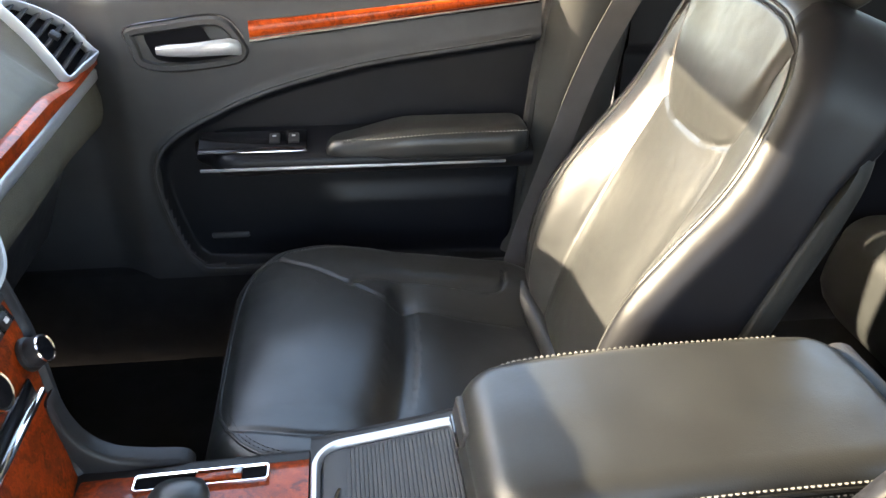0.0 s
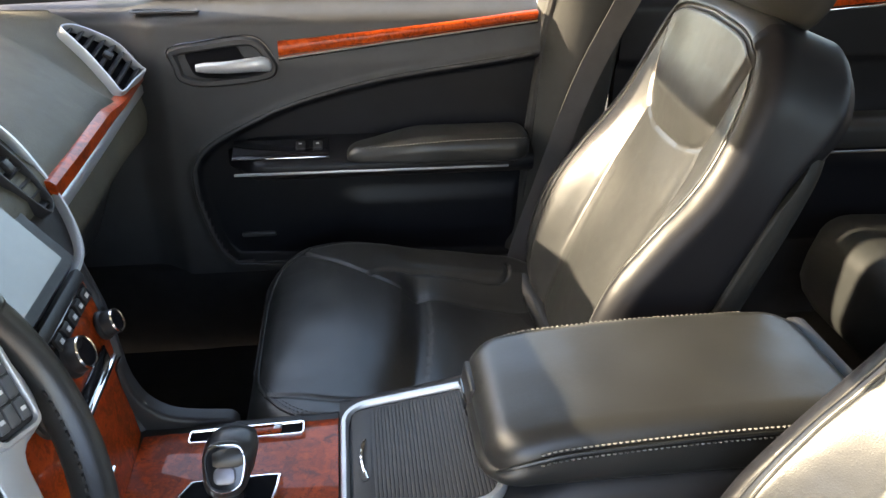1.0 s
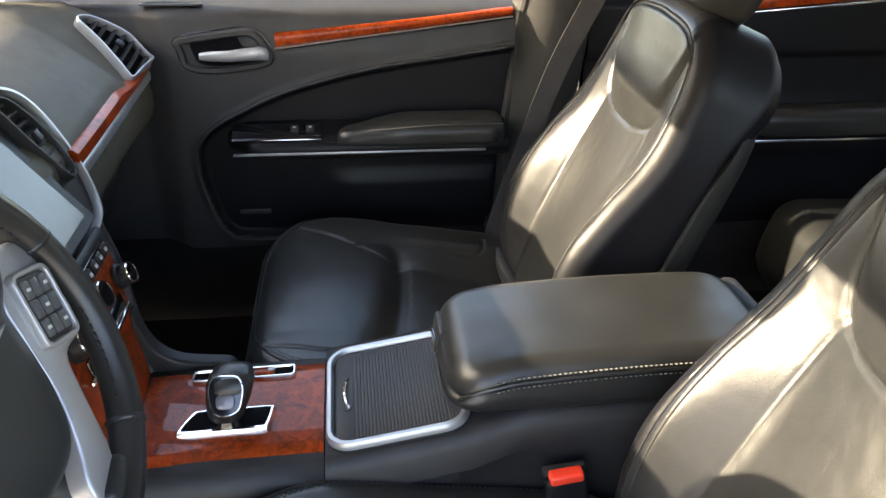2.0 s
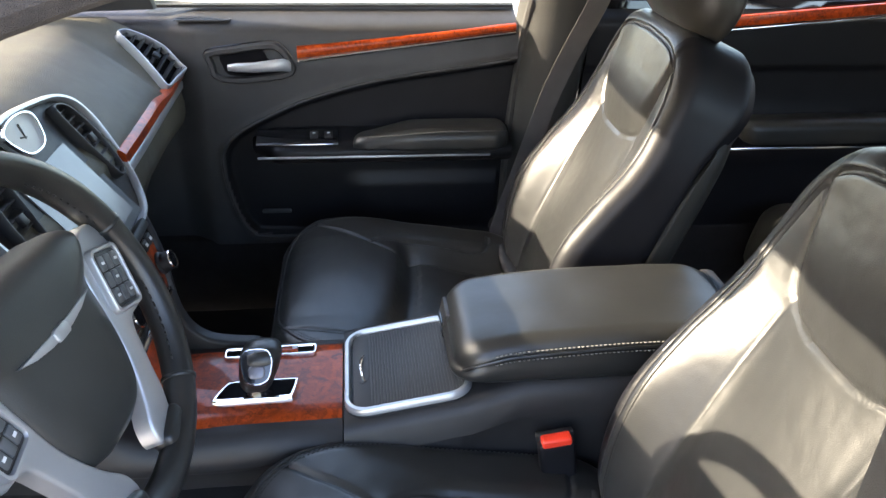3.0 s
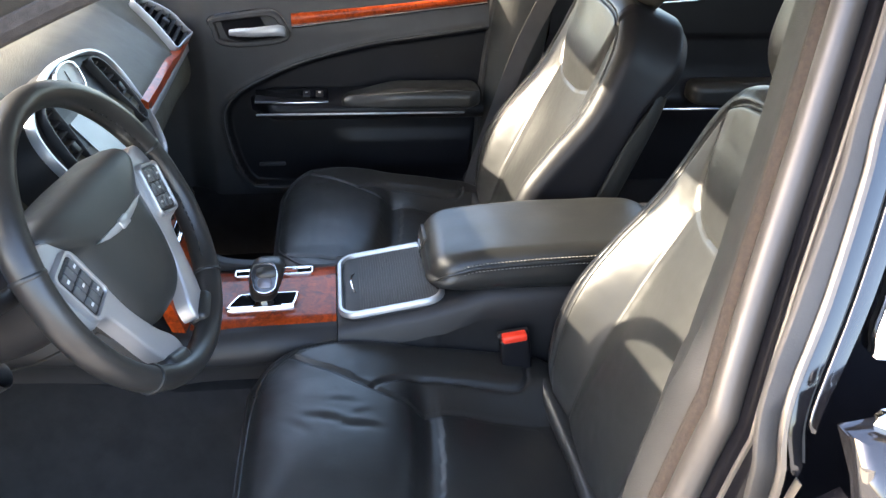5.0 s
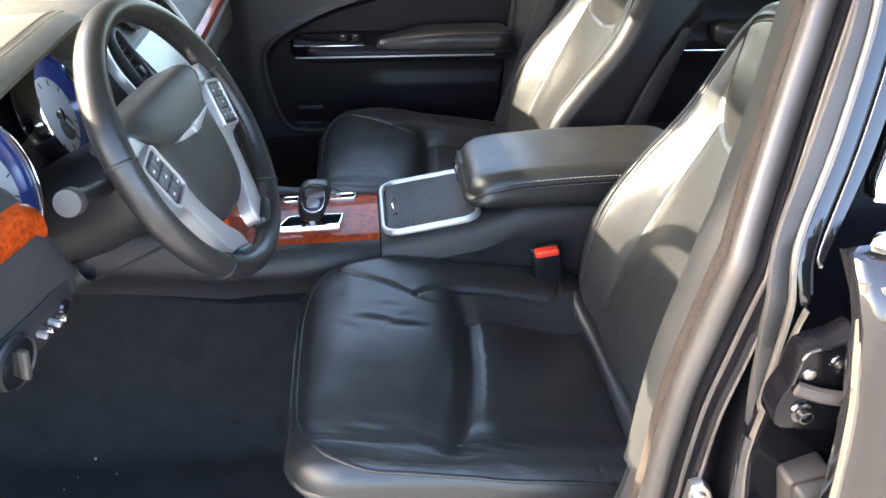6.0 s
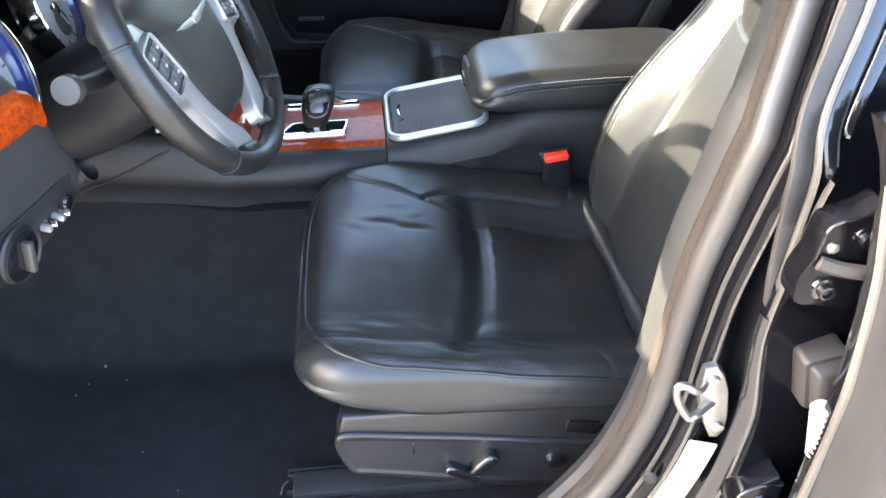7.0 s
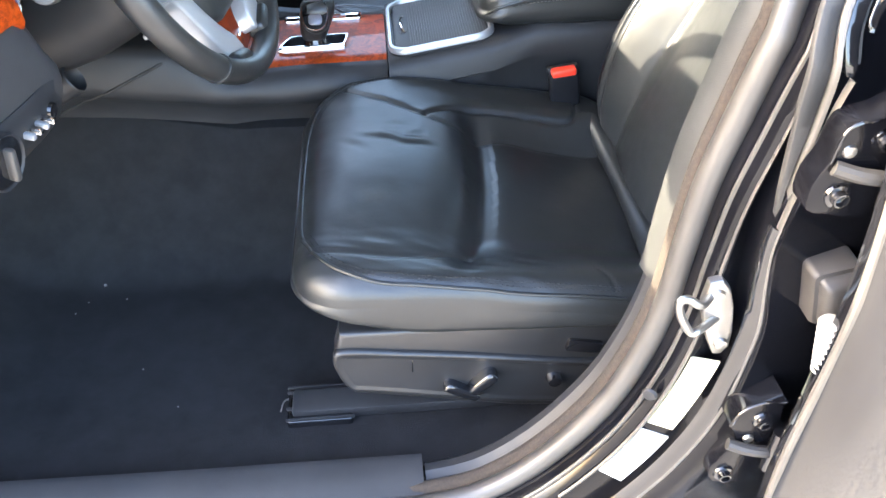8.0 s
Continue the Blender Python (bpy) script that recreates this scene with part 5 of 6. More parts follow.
def dashboard():
    d = thing("dashboard", "dark soft dashboard with burl wood and silver trim", "dashboard")
    # main body: a profile in (x, z), swept across the car and bowed in plan
    prof = [(-1.08, 0.985), (-0.95, 0.995), (-0.80, 1.003), (-0.65, 1.004), (-0.56, 1.001), (-0.51, 0.988), (-0.465, 0.961), (-0.425, 0.930), (-0.395, 0.902), (-0.384, 0.888), (-0.382, 0.862), (-0.382, 0.836), (-0.378, 0.815), (-0.379, 0.790), (-0.386, 0.768), (-0.402, 0.752), (-0.43, 0.742), (-0.47, 0.715), (-0.52, 0.66), (-0.62, 0.62), (-0.80, 0.62), (-1.08, 0.66)]
    rings = []
    for i in range(61):
        y = -0.76 + i / 60 * 1.54
        bow = -0.03 * smooth01(0.3, 0.7, abs(y))
        drop = -0.012 * smooth01(0.55, 0.8, abs(y))
        nar = smooth01(-0.12, -0.2, y)       # driver's side: the upper face steps back for the instruments
        ring = []
        for x, z in prof:
            k = smooth01(-1.0, -0.6, x)
            xx = x + bow * k * (0.55 if z > 0.9 else 0.2)
            if z > 0.80 and x > -0.56:
                xx -= nar * 0.13
            if z <= 0.80 and x > -0.9:
                xx -= nar * 0.11
            zz = z + drop
            if z > 0.87 and -0.56 < x < -0.38:
                # the shoulder turns towards the driver round the outer vent
                w = smooth01(0.57, 0.66, y) * smooth01(-0.56, -0.47, x)
                zz += (VENT_O.z - ((xx - VENT_O.x) * VENT_N.x + (y - VENT_O.y) * VENT_N.y) / VENT_N.z - 0.015 - zz) * w
            ring.append(V(xx, y, zz))
        rings.append(ring)
    part("dash_body", rings_mesh(rings), DASH_SOFT, d, "dark grey grained soft dash pad", angle=50)
    # passenger strips
    def strip(name, z0, z1, proud, mat, label, y0, y1, x_at):
        rr = []
        for i in range(31):
            y = y0 + (y1 - y0) * i / 30
            x = x_at(y)
            top = z1 - (0.016 * smooth01(0.5, 0.64, y) - 0.009 * smooth01(0.65, 0.76, y) if z1 > 0.87 else 0.0)
            zm, hz = (z0 + top) / 2, (top - z0) / 2
            rr.append([V(x - 0.01, y, zm - hz), V(x + proud * 0.6, y, zm - hz), V(x + proud, y, zm - hz * 0.6), V(x + proud, y, zm + hz * 0.6), V(x + proud * 0.4, y, zm + hz), V(x - 0.012, y, zm + hz)])
        part(name, rings_mesh(rr), mat, d, label, angle=50)
    xa = lambda y: -0.383 - 0.006 * smooth01(0.3, 0.76, y)
    strip("wood_strip", 0.858, 0.888, 0.012, WOOD, "glossy burl wood strip", 0.235, 0.772, xa)
    strip("silver_strip", 0.834, 0.857, 0.008, SILVER, "satin silver strip under the wood", 0.235, 0.772, xa)
    # outer vent beside the passenger door
    U = V(-0.834, -0.035, 0.551)
    N, O = VENT_N, VENT_O
    X = U.cross(N)
    M = Matrix(((X.x, U.x, N.x, O.x), (X.y, U.y, N.y, O.y), (X.z, U.z, N.z, O.z), (0, 0, 0, 1)))
    poly = smooth_outline([(-0.076, -0.053), (-0.03, -0.061), (0.010, -0.068), (0.019, -0.067), (0.0215, -0.058), (0.031, -0.040), (0.049, -0.010), (0.050, 0.026), (0.038, 0.066), (0.018, 0.084), (0.004, 0.080), (-0.006, 0.060), (-0.026, 0.022), (-0.056, -0.022)], 4)
    vent(d, poly, M, 8, "y")
    # end cap towards the door
    part("end_cap", box((0.36, 0.02, 0.30), 0.01, pose(-0.70, 0.785, 0.84)), BLACK_PLASTIC, d)
    # glove box face
    part("glove_box", box((0.02, 0.42, 0.17), 0.008, pose(-0.462, 0.47, 0.675, 0, 22, 0), 3), BLACK_PLASTIC, d, "dark glove box lid")

    # centre stack
    right = [(0.119, 0.199), (0.195, 0.186), (0.240, 0.162), (0.257, 0.125), (0.254, 0.080), (0.237, 0.025), (0.203, -0.018), (0.165, -0.035), (0.10, -0.038)]
    outer = smooth_outline([(0.042, 0.206)] + right + [(0.084 - x, y) for x, y in reversed(right)], 6)
    st = part("stack_base", prism(shrink(outer, 0.003), 0.10, FACE_M @ pose(0, 0, -0.105), 0.004), BLACK_PLASTIC, d, "black centre stack")
    part("stack_frame", frame_ring(outer, shrink(outer, 0.0085), 0.014, FACE_M @ pose(0, 0, -0.008), 0.005), SILVER, st, "satin silver stack frame", angle=50)
    scr = FACE_M @ pose(0.040, 0.060, -0.001, -6, 0, 0)
    part("screen_surround", prism(round_rect(0.108, 0.080, 0.006), 0.004, scr), BLACK_PLASTIC, st, "black surround")
    part("screen", prism(round_rect(0.086, 0.067, 0.003), 0.0065, scr), SCREEN, st, "grey reflecting touch screen")
    part("screen_shelf", box((0.24, 0.016, 0.014), 0.004, FACE_M @ pose(0.022, -0.036, 0.002)), BLACK_PLASTIC, st)
    vp = [(0.158, 0.172), (0.190, 0.168), (0.209, 0.145), (0.220, 0.105), (0.219, 0.070), (0.210, 0.038), (0.184, 0.034), (0.170, 0.075), (0.160, 0.125)]
    vent(st, smooth_outline(vp, 4), FACE_M @ pose(0, 0, 0.002), 8, "y", BLACK_PLASTIC)
    vent(st, smooth_outline([(0.084 - x, y) for x, y in vp], 4), FACE_M @ pose(0, 0, 0.002), 8, "y", BLACK_PLASTIC)
    cp = smooth_outline([(0.04, 0.199), (0.078, 0.194), (0.092, 0.180), (0.072, 0.150), (0.04, 0.143), (0.008, 0.150), (-0.012, 0.180), (0.002, 0.194)], 4)
    ck = part("clock_face", prism(cp, 0.007, FACE_M @ pose(0, 0, 0)), CLOCK_FACE, st, "ivory analogue clock face")
    part("clock_ring", frame_ring(cp, shrink(cp, 0.004), 0.012, FACE_M @ pose(0, 0, 0), 0.004), CHROME, ck, "chrome clock ring")
    part("clock_hand", box((0.002, 0.022, 0.001), 0, FACE_M @ pose(0.042, 0.176, 0.0078, 0, 0, -25)), BLACK_PLASTIC, ck)
    part("clock_hand", box((0.002, 0.016, 0.001), 0, FACE_M @ pose(0.034, 0.169, 0.0078, 0, 0, 75)), BLACK_PLASTIC, ck)

    # lower wood panel of the stack: profile in (x, z) with changing width
    wp = [(-0.346, 0.806, 0.165), (-0.334, 0.78, 0.155), (-0.323, 0.755, 0.145), (-0.314, 0.72, 0.135), (-0.306, 0.68, 0.124), (-0.299, 0.64, 0.112), (-0.291, 0.60, 0.103), (-0.286, 0.572, 0.10)]
    rr = [[V(x + 0.006 * (1 - (k / 6) ** 2), k / 6 * w, z) for k in range(-6, 7)] for x, z, w in wp]
    bm = rings_mesh(rr, False, False, False)
    thicken(bm, (-0.02, 0, -0.005))
    lw = part("lower_panel", bm, WOOD, d, "glossy burl wood control panel", angle=50)
    rim = [[V(x - 0.004, w + 0.002, z) + V(*q) for q in ((0.004, 0, 0), (0.010, 0.004, 0), (0.010, 0.012, 0), (0.002, 0.020, 0), (-0.06, 0.028, 0), (-0.06, -0.01, 0))] for x, z, w in wp + [(-0.262, 0.562, 0.1), (-0.2, 0.575, 0.1)]]
    part("panel_edge", rings_mesh(rim), BLACK_PLASTIC, d, "black edge of the console", angle=50)
    # soft sweep of that edge into the console
    sweep_in = smooth_outline([(-0.302, 0.690), (-0.292, 0.655), (-0.278, 0.626), (-0.252, 0.605), (-0.215, 0.597), (-0.175, 0.592), (-0.172, 0.572), (-0.24, 0.56), (-0.318, 0.56), (-0.322, 0.65)], 4)
    aside = Matrix(((1, 0, 0, 0), (0, 0, -1, 0.131), (0, 1, 0, 0), (0, 0, 0, 1)))
    part("panel_edge", prism(sweep_in, 0.024, aside, 0.006, 3), BLACK_PLASTIC, d, "black edge sweeping into the console", angle=50)

    def on_panel(y, z, dn=0.0):
        x = lerp_table([(zz, xx) for xx, zz, _w in reversed(wp)], z) + 0.006
        return pose(x, y, z, 0, 0, 0) @ pose(0, 0, 0, 0, 68 if z > 0.72 else 86, 0) @ pose(0, 0, dn)

    for y, z in ((0.123, 0.741), (0.026, 0.763), (-0.07, 0.760)):
        r = 0.0165 if y > 0.1 else 0.021
        kb = part("control_knob", lathe([(r * 1.14, 0.0), (r * 1.12, 0.004), (r * 0.98, 0.006), (r * 0.93, 0.017), (r * 0.87, 0.020)], 28, on_panel(y, z)), BLACK_PLASTIC, lw, "black rotary control knob")
        part("knob_ring", lathe([(r * 0.88, 0.018), (r * 0.94, 0.0195), (r * 0.9, 0.0215), (r * 0.80, 0.021)], 28, on_panel(y, z), True), CHROME, kb, "chrome ring")
        part("knob_cap", lathe([(r * 0.79, 0.019), (r * 0.77, 0.0205), (0.002, 0.021)], 24, on_panel(y, z)), GLOSS_BLACK, kb)
    for k in range(5):
        bt = part("button", box((0.006, 0.018, 0.016), 0.002, pose(-0.325, 0.118 - 0.024 * k, 0.787, 0, -25, 0)), BLACK_PLASTIC, lw, "small black button")
        part("button_mark", box((0.001, 0.007, 0.005), 0.0, pose(-0.3215, 0.118 - 0.024 * k, 0.7885, 0, -25, 0)), MARK, bt)
    part("button_plate", box((0.003, 0.135, 0.020), 0.0012, pose(-0.3275, 0.070, 0.786, 0, -25, 0)), GLOSS_BLACK, lw, "gloss black button strip")
    part("chrome_bar", box((0.008, 0.19, 0.009), 0.003, pose(-0.303, 0.015, 0.706, 0, 4, 0)), CHROME, lw, "chrome bar")
    part("slot_plate", box((0.004, 0.165, 0.022), 0.002, pose(-0.3065, 0.015, 0.720, 0, -10, 0)), GLOSS_BLACK, lw, "gloss black player slot")
    part("chrome_bar", box((0.006, 0.05, 0.007), 0.002, pose(-0.290, -0.03, 0.63, 0, 4, 0)), CHROME, lw, "chrome bar")
    return d


def cluster():
    c = thing("instrument_cluster", "hooded instrument cluster with two blue-sheened gauges", "instrument cluster", at=(-0.5, -0.385, 0.93))
    o = V(-0.5, -0.385, 0.93)
    # hood
    rings = []
    for i in range(31):
        t = -1 + 2 * i / 30
        y = -0.385 + 0.245 * t
        zt = 1.055 - 0.028 * abs(t) ** 3 - 0.05 * smooth01(0.8, 1, abs(t))
        xf = -0.435 - 0.02 * abs(t) ** 2
        prof = [(-0.80, -0.055), (-0.65, -0.022), (-0.55, -0.004), (-0.48, 0.0), (xf - 0.006, -0.004), (xf, -0.012), (xf - 0.006, -0.022), (-0.52, -0.03), (-0.60, -0.045), (-0.8, -0.08)]
        rings.append([V(x, y, zt + dz) - o for x, dz in prof])
    part("hood", rings_mesh(rings), DASH_SOFT, c, "stitched soft hood", angle=50)
    st = []
    for off in (0.020, 0.032):
        pts = []
        for i in range(31):
            t = -1 + 2 * i / 30
            zt = 1.055 - 0.028 * abs(t) ** 3 - 0.05 * smooth01(0.8, 1, abs(t))
            pts.append(V(-0.441 - 0.02 * t * t - off, -0.385 + 0.245 * t, zt + 0.0004) - o)
        st.append(dashes(pts, [V(0, 0, 1)] * len(pts), h=0.0012, w=0.001))
    part("stitching", merge(*st), DASH_SOFT, c)
    # face plate
    part("face", box((0.02, 0.46, 0.17), 0.01, pose(-0.045, 0, 0.015, 0, -16, 0), 2), GLOSS_BLACK, c, "black face plate")
    for y, r in ((0.128, 0.074), (-0.116, 0.074)):
        gm = pose(0.012, y, -0.010, 0, 74, 0)
        # The blue sheen beside the dial is painted as a backing disc.
        g = part("gauge", lathe([(r * 1.0, -0.006), (r * 1.0, 0.003), (r * 0.96, 0.0005), (r * 0.3, 0.0), (0.002, 0.0)], 40, gm), GAUGE_SHEEN, c, "gauge with a painted blue sheen")
        fm = gm @ pose(0.004, -r * 0.20, 0.001)
        part("dial", lathe([(r * 0.76, 0.0), (r * 0.75, 0.0015), (r * 0.5, 0.003), (0.002, 0.003)], 40, fm), GAUGE_FACE, g, "pale grey dial")
        part("sub_dial", lathe([(r * 0.26, 0.0), (r * 0.25, 0.0015), (0.002, 0.001)], 24, fm @ pose(r * 0.28, 0.006, 0.003)), SWITCH_GREY, g, "small round sub-dial")
        part("gauge_ring", lathe([(r * 1.0, 0.010), (r * 1.025, 0.014), (r * 1.05, 0.011), (r * 1.05, -0.02)], 40, gm, True), CHROME, g, "chrome ring")
        for k in range(9):
            a = radians(-40 + k * 32.5)
            part("tick", box((0.009, 0.0022, 0.001), 0, fm @ pose(r * 0.64 * math.cos(a), r * 0.64 * math.sin(a), 0.0026, 0, 0, math.degrees(a))), SWITCH_GREY, g)
        part("needle", box((0.038, 0.0025, 0.002), 0.0005, fm @ pose(0.012, 0.008, 0.006, 0, 0, 28)), MARK, g)
        part("hub", lathe([(0.010, 0.003), (0.009, 0.008), (0.002, 0.009)], 20, fm), CHROME, g)


def steering():
    C, TILT_W, YAW_W = V(-0.285, -0.37, 0.916), 25.8, -7.5
    w = thing("steering_wheel", "black leather steering wheel with silver spokes and thumb controls", "steering wheel", at=C)
    # local: x right-hand side, y up along the rim plane, z towards the driver
    ax = V(math.cos(radians(TILT_W)), 0, math.sin(radians(TILT_W)))
    R = Matrix.Rotation(radians(YAW_W), 3, "Z")
    zz = (R @ ax).normalized()
    xx = V(0, 0, 1).cross(zz).normalized()
    yy = zz.cross(xx)
    M = Matrix(((xx.x, yy.x, zz.x, 0), (xx.y, yy.y, zz.y, 0), (xx.z, yy.z, zz.z, 0), (0, 0, 0, 1)))
    rim_r = 0.181
    # leather rim: thicker at the grips
    rings = []
    for i in range(120):
        a = 2 * math.pi * i / 120
        grip = math.exp(-((math.degrees(a) - 35) / 22) ** 2) + math.exp(-((math.degrees(a) - 145) / 22) ** 2)
        r1, r2 = 0.0155 + 0.0022 * grip, 0.0185 + 0.0015 * grip
        c = V(math.cos(a), math.sin(a), 0)
        rings.append([M @ (c * (rim_r + r1 * math.cos(t)) + V(0, 0, r2 * math.sin(t))) for t in [2 * math.pi * k / 16 for k in range(16)]])
    rim = part("rim", rings_mesh(rings, True, True), RIM_LEATHER, w, "worn black leather rim", angle=60)
    for a in (165, 15, 228, 312):
        rr = []
        for s in (-0.8, -0.4, 0.4, 0.8):
            t0 = radians(a + s)
            c = V(math.cos(t0), math.sin(t0), 0)
            e = 1.035 if abs(s) < 0.5 else 0.99
            rr.append([M @ (c * (rim_r + 0.0175 * e * math.cos(t)) + V(0, 0, 0.0195 * e * math.sin(t))) for t in [2 * math.pi * k / 16 for k in range(16)]])
        part("rim_seam", rings_mesh(rr), LEATHER, rim)
    for a0, a1 in ((20, 55), (125, 160), (318, 352)):
        pts = [M @ (V(math.cos(t), math.sin(t), 0) * (rim_r - 0.0152) + V(0, 0, 0.006)) for t in [radians(a0 + (a1 - a0) * k / 20) for k in range(21)]]
        part("rim_stitching", dashes(pts, [M.to_3x3() @ V(-math.cos(radians(a0)), -math.sin(radians(a0)), 0.6).normalized()] * 21, length=0.006, gap=0.003, h=0.0016, w=0.0012), DARK_THREAD, rim)

    # airbag pad
    half = [(0.05, 0.082), (0.105, 0.080), (0.132, 0.066), (0.118, 0.045), (0.098, 0.025), (0.092, -0.015), (0.082, -0.06), (0.062, -0.098), (0.03, -0.112)]
    hub_out = smooth_outline([(0.0, 0.083)] + half + [(0.0, -0.114)] + [(-x, y) for x, y in reversed(half)], 5)
    rr = []
    for k, h in ((1.0, -0.05), (1.0, -0.018), (0.985, -0.008), (0.95, -0.001), (0.88, 0.005), (0.7, 0.010), (0.45, 0.013), (0.2, 0.0145), (0.05, 0.015)):
        rr.append([M @ V(x * k, y * k, h) for x, y in hub_out])
    hub = part("airbag_cover", rings_mesh(rr), HUB_VINYL, w, "dark grained airbag cover", angle=60)
    # winged badge as a plain shape
    for s in (1, -1):
        wing = prism([(0.0, -0.006), (0.02 * s, -0.005), (0.045 * s, -0.001), (0.068 * s, 0.006), (0.045 * s, 0.0055), (0.02 * s, 0.0045), (0.0, 0.0045)], 0.004, M @ pose(0, 0.014, 0.0115), 0.001)
        part("badge", wing, SILVER, hub, "plain chrome wing badge")
    part("badge", prism(round_rect(0.012, 0.0065, 0.004), 0.0062, M @ pose(0, 0.0135, 0.0115), 0.0015), SILVER, hub, "plain silver badge centre")
    # silver surround: two upper lobes and two lower spokes
    def spoke(pts, h0, h1, mat, label, name="spoke"):
        return part(name, prism(smooth_outline(pts, 4), h1 - h0, M @ pose(0, 0, h0), 0.004, 3), mat, w, label, angle=50)
    for s in (1, -1):
        sp = spoke([(0.150 * s, 0.062), (0.118 * s, 0.058), (0.096 * s, 0.035), (0.086 * s, -0.01), (0.076 * s, -0.06), (0.055 * s, -0.105), (0.034 * s, -0.135), (0.036 * s, -0.158), (0.078 * s, -0.140), (0.102 * s, -0.080), (0.118 * s, -0.046), (0.150 * s, -0.040), (0.164 * s, -0.01), (0.163 * s, 0.035)], -0.020, 0.002, SILVER, "satin silver spoke")
        pm = M @ pose(0.127 * s, 0.002, 0.0, 0, 0, -14 * s)
        pod = part("switch_pod", prism(round_rect(0.0205, 0.031, 0.006), 0.007, pm @ pose(0, 0, 0.001), 0.002), BLACK_PLASTIC, sp, "black thumb switch pod")
        for i in (-1, 0, 1):
            for j in (-1, 0, 1):
                bm_ = pm @ pose(i * 0.0122, j * 0.0185, 0.0075)
                bt = part("switch", box((0.0108, 0.0168, 0.005), 0.0018, bm_), SWITCH_GREY, pod)
                if (i + j) % 2 == 0:
                    part("switch_mark", box((0.005, 0.003, 0.0005), 0, bm_ @ pose(0, 0, 0.0028)), MARK, bt)
        part("switch_frame", frame_ring(round_rect(0.026, 0.037, 0.009), round_rect(0.0205, 0.031, 0.006), 0.010, pm, 0.003), SILVER, sp, "silver pod frame")
        # rim clamp where the lower spokes meet
        part("spoke_end", box((0.052, 0.034, 0.03), 0.010, M @ pose(0.062 * s, -0.160, -0.004, 0, 0, 18 * s), 3), LEATHER, w)
    # column shroud
    col = thing("steering_column", "black plastic steering column cover with stalk", "steering column", at=C)
    rr = []
    for dz, a, b, dy in ((-0.055, 0.055, 0.05, 0.0), (-0.075, 0.066, 0.062, -0.008), (-0.12, 0.068, 0.068, -0.016), (-0.18, 0.066, 0.07, -0.02), (-0.24, 0.07, 0.065, -0.02)):
        rr.append([M @ V(a * math.copysign(abs(math.cos(t)) ** 0.75, math.cos(t)), dy + b * math.copysign(abs(math.sin(t)) ** 0.75, math.sin(t)), dz) for t in [2 * math.pi * k / 32 for k in range(32)]])
    part("shroud", rings_mesh(rr), BLACK_PLASTIC, col, "dark plastic shroud", angle=60)
    part("hub_back", lathe([(0.075, -0.05), (0.07, -0.02), (0.05, -0.015)], 32, M), BLACK_PLASTIC, col)
    tip = V(-0.099, -0.180, 0.005)
    root = M @ V(-0.055, 0.01, -0.085)
    arm = [root, root.lerp(tip, 0.5) + V(0, 0, -0.004), tip]
    part("stalk", tube(spline(arm, 6), 0.011, (0, 0, 1), 14), BLACK_PLASTIC, col, "black turn signal stalk")
    d = (arm[2] - arm[1]).normalized()
    m = Matrix.Translation(arm[2]) @ d.to_track_quat("Z", "Y").to_matrix().to_4x4()
    part("stalk_end", lathe([(0.012, 0.0), (0.0165, 0.003), (0.0165, 0.016), (0.0155, 0.018), (0.002, 0.0185)], 28, m), SEAL_SMOOTH, col, "grey ringed stalk end")
    part("lever", box((0.05, 0.008, 0.01), 0.003, M @ pose(-0.02, -0.085, -0.1)), SILVER, col, "small tilt lever")
    part("column_tube", lathe([(0.020, -0.05), (0.020, 0), (0.0185, 0.002), (0.017, 0.0), (0.016, -0.03), (0.002, -0.03)], 24, pose(-0.165, -0.03, -0.176, 0, 60, 0)), BLACK_PLASTIC, col, "black open tube end")


KNEE_WRAP = -0.05


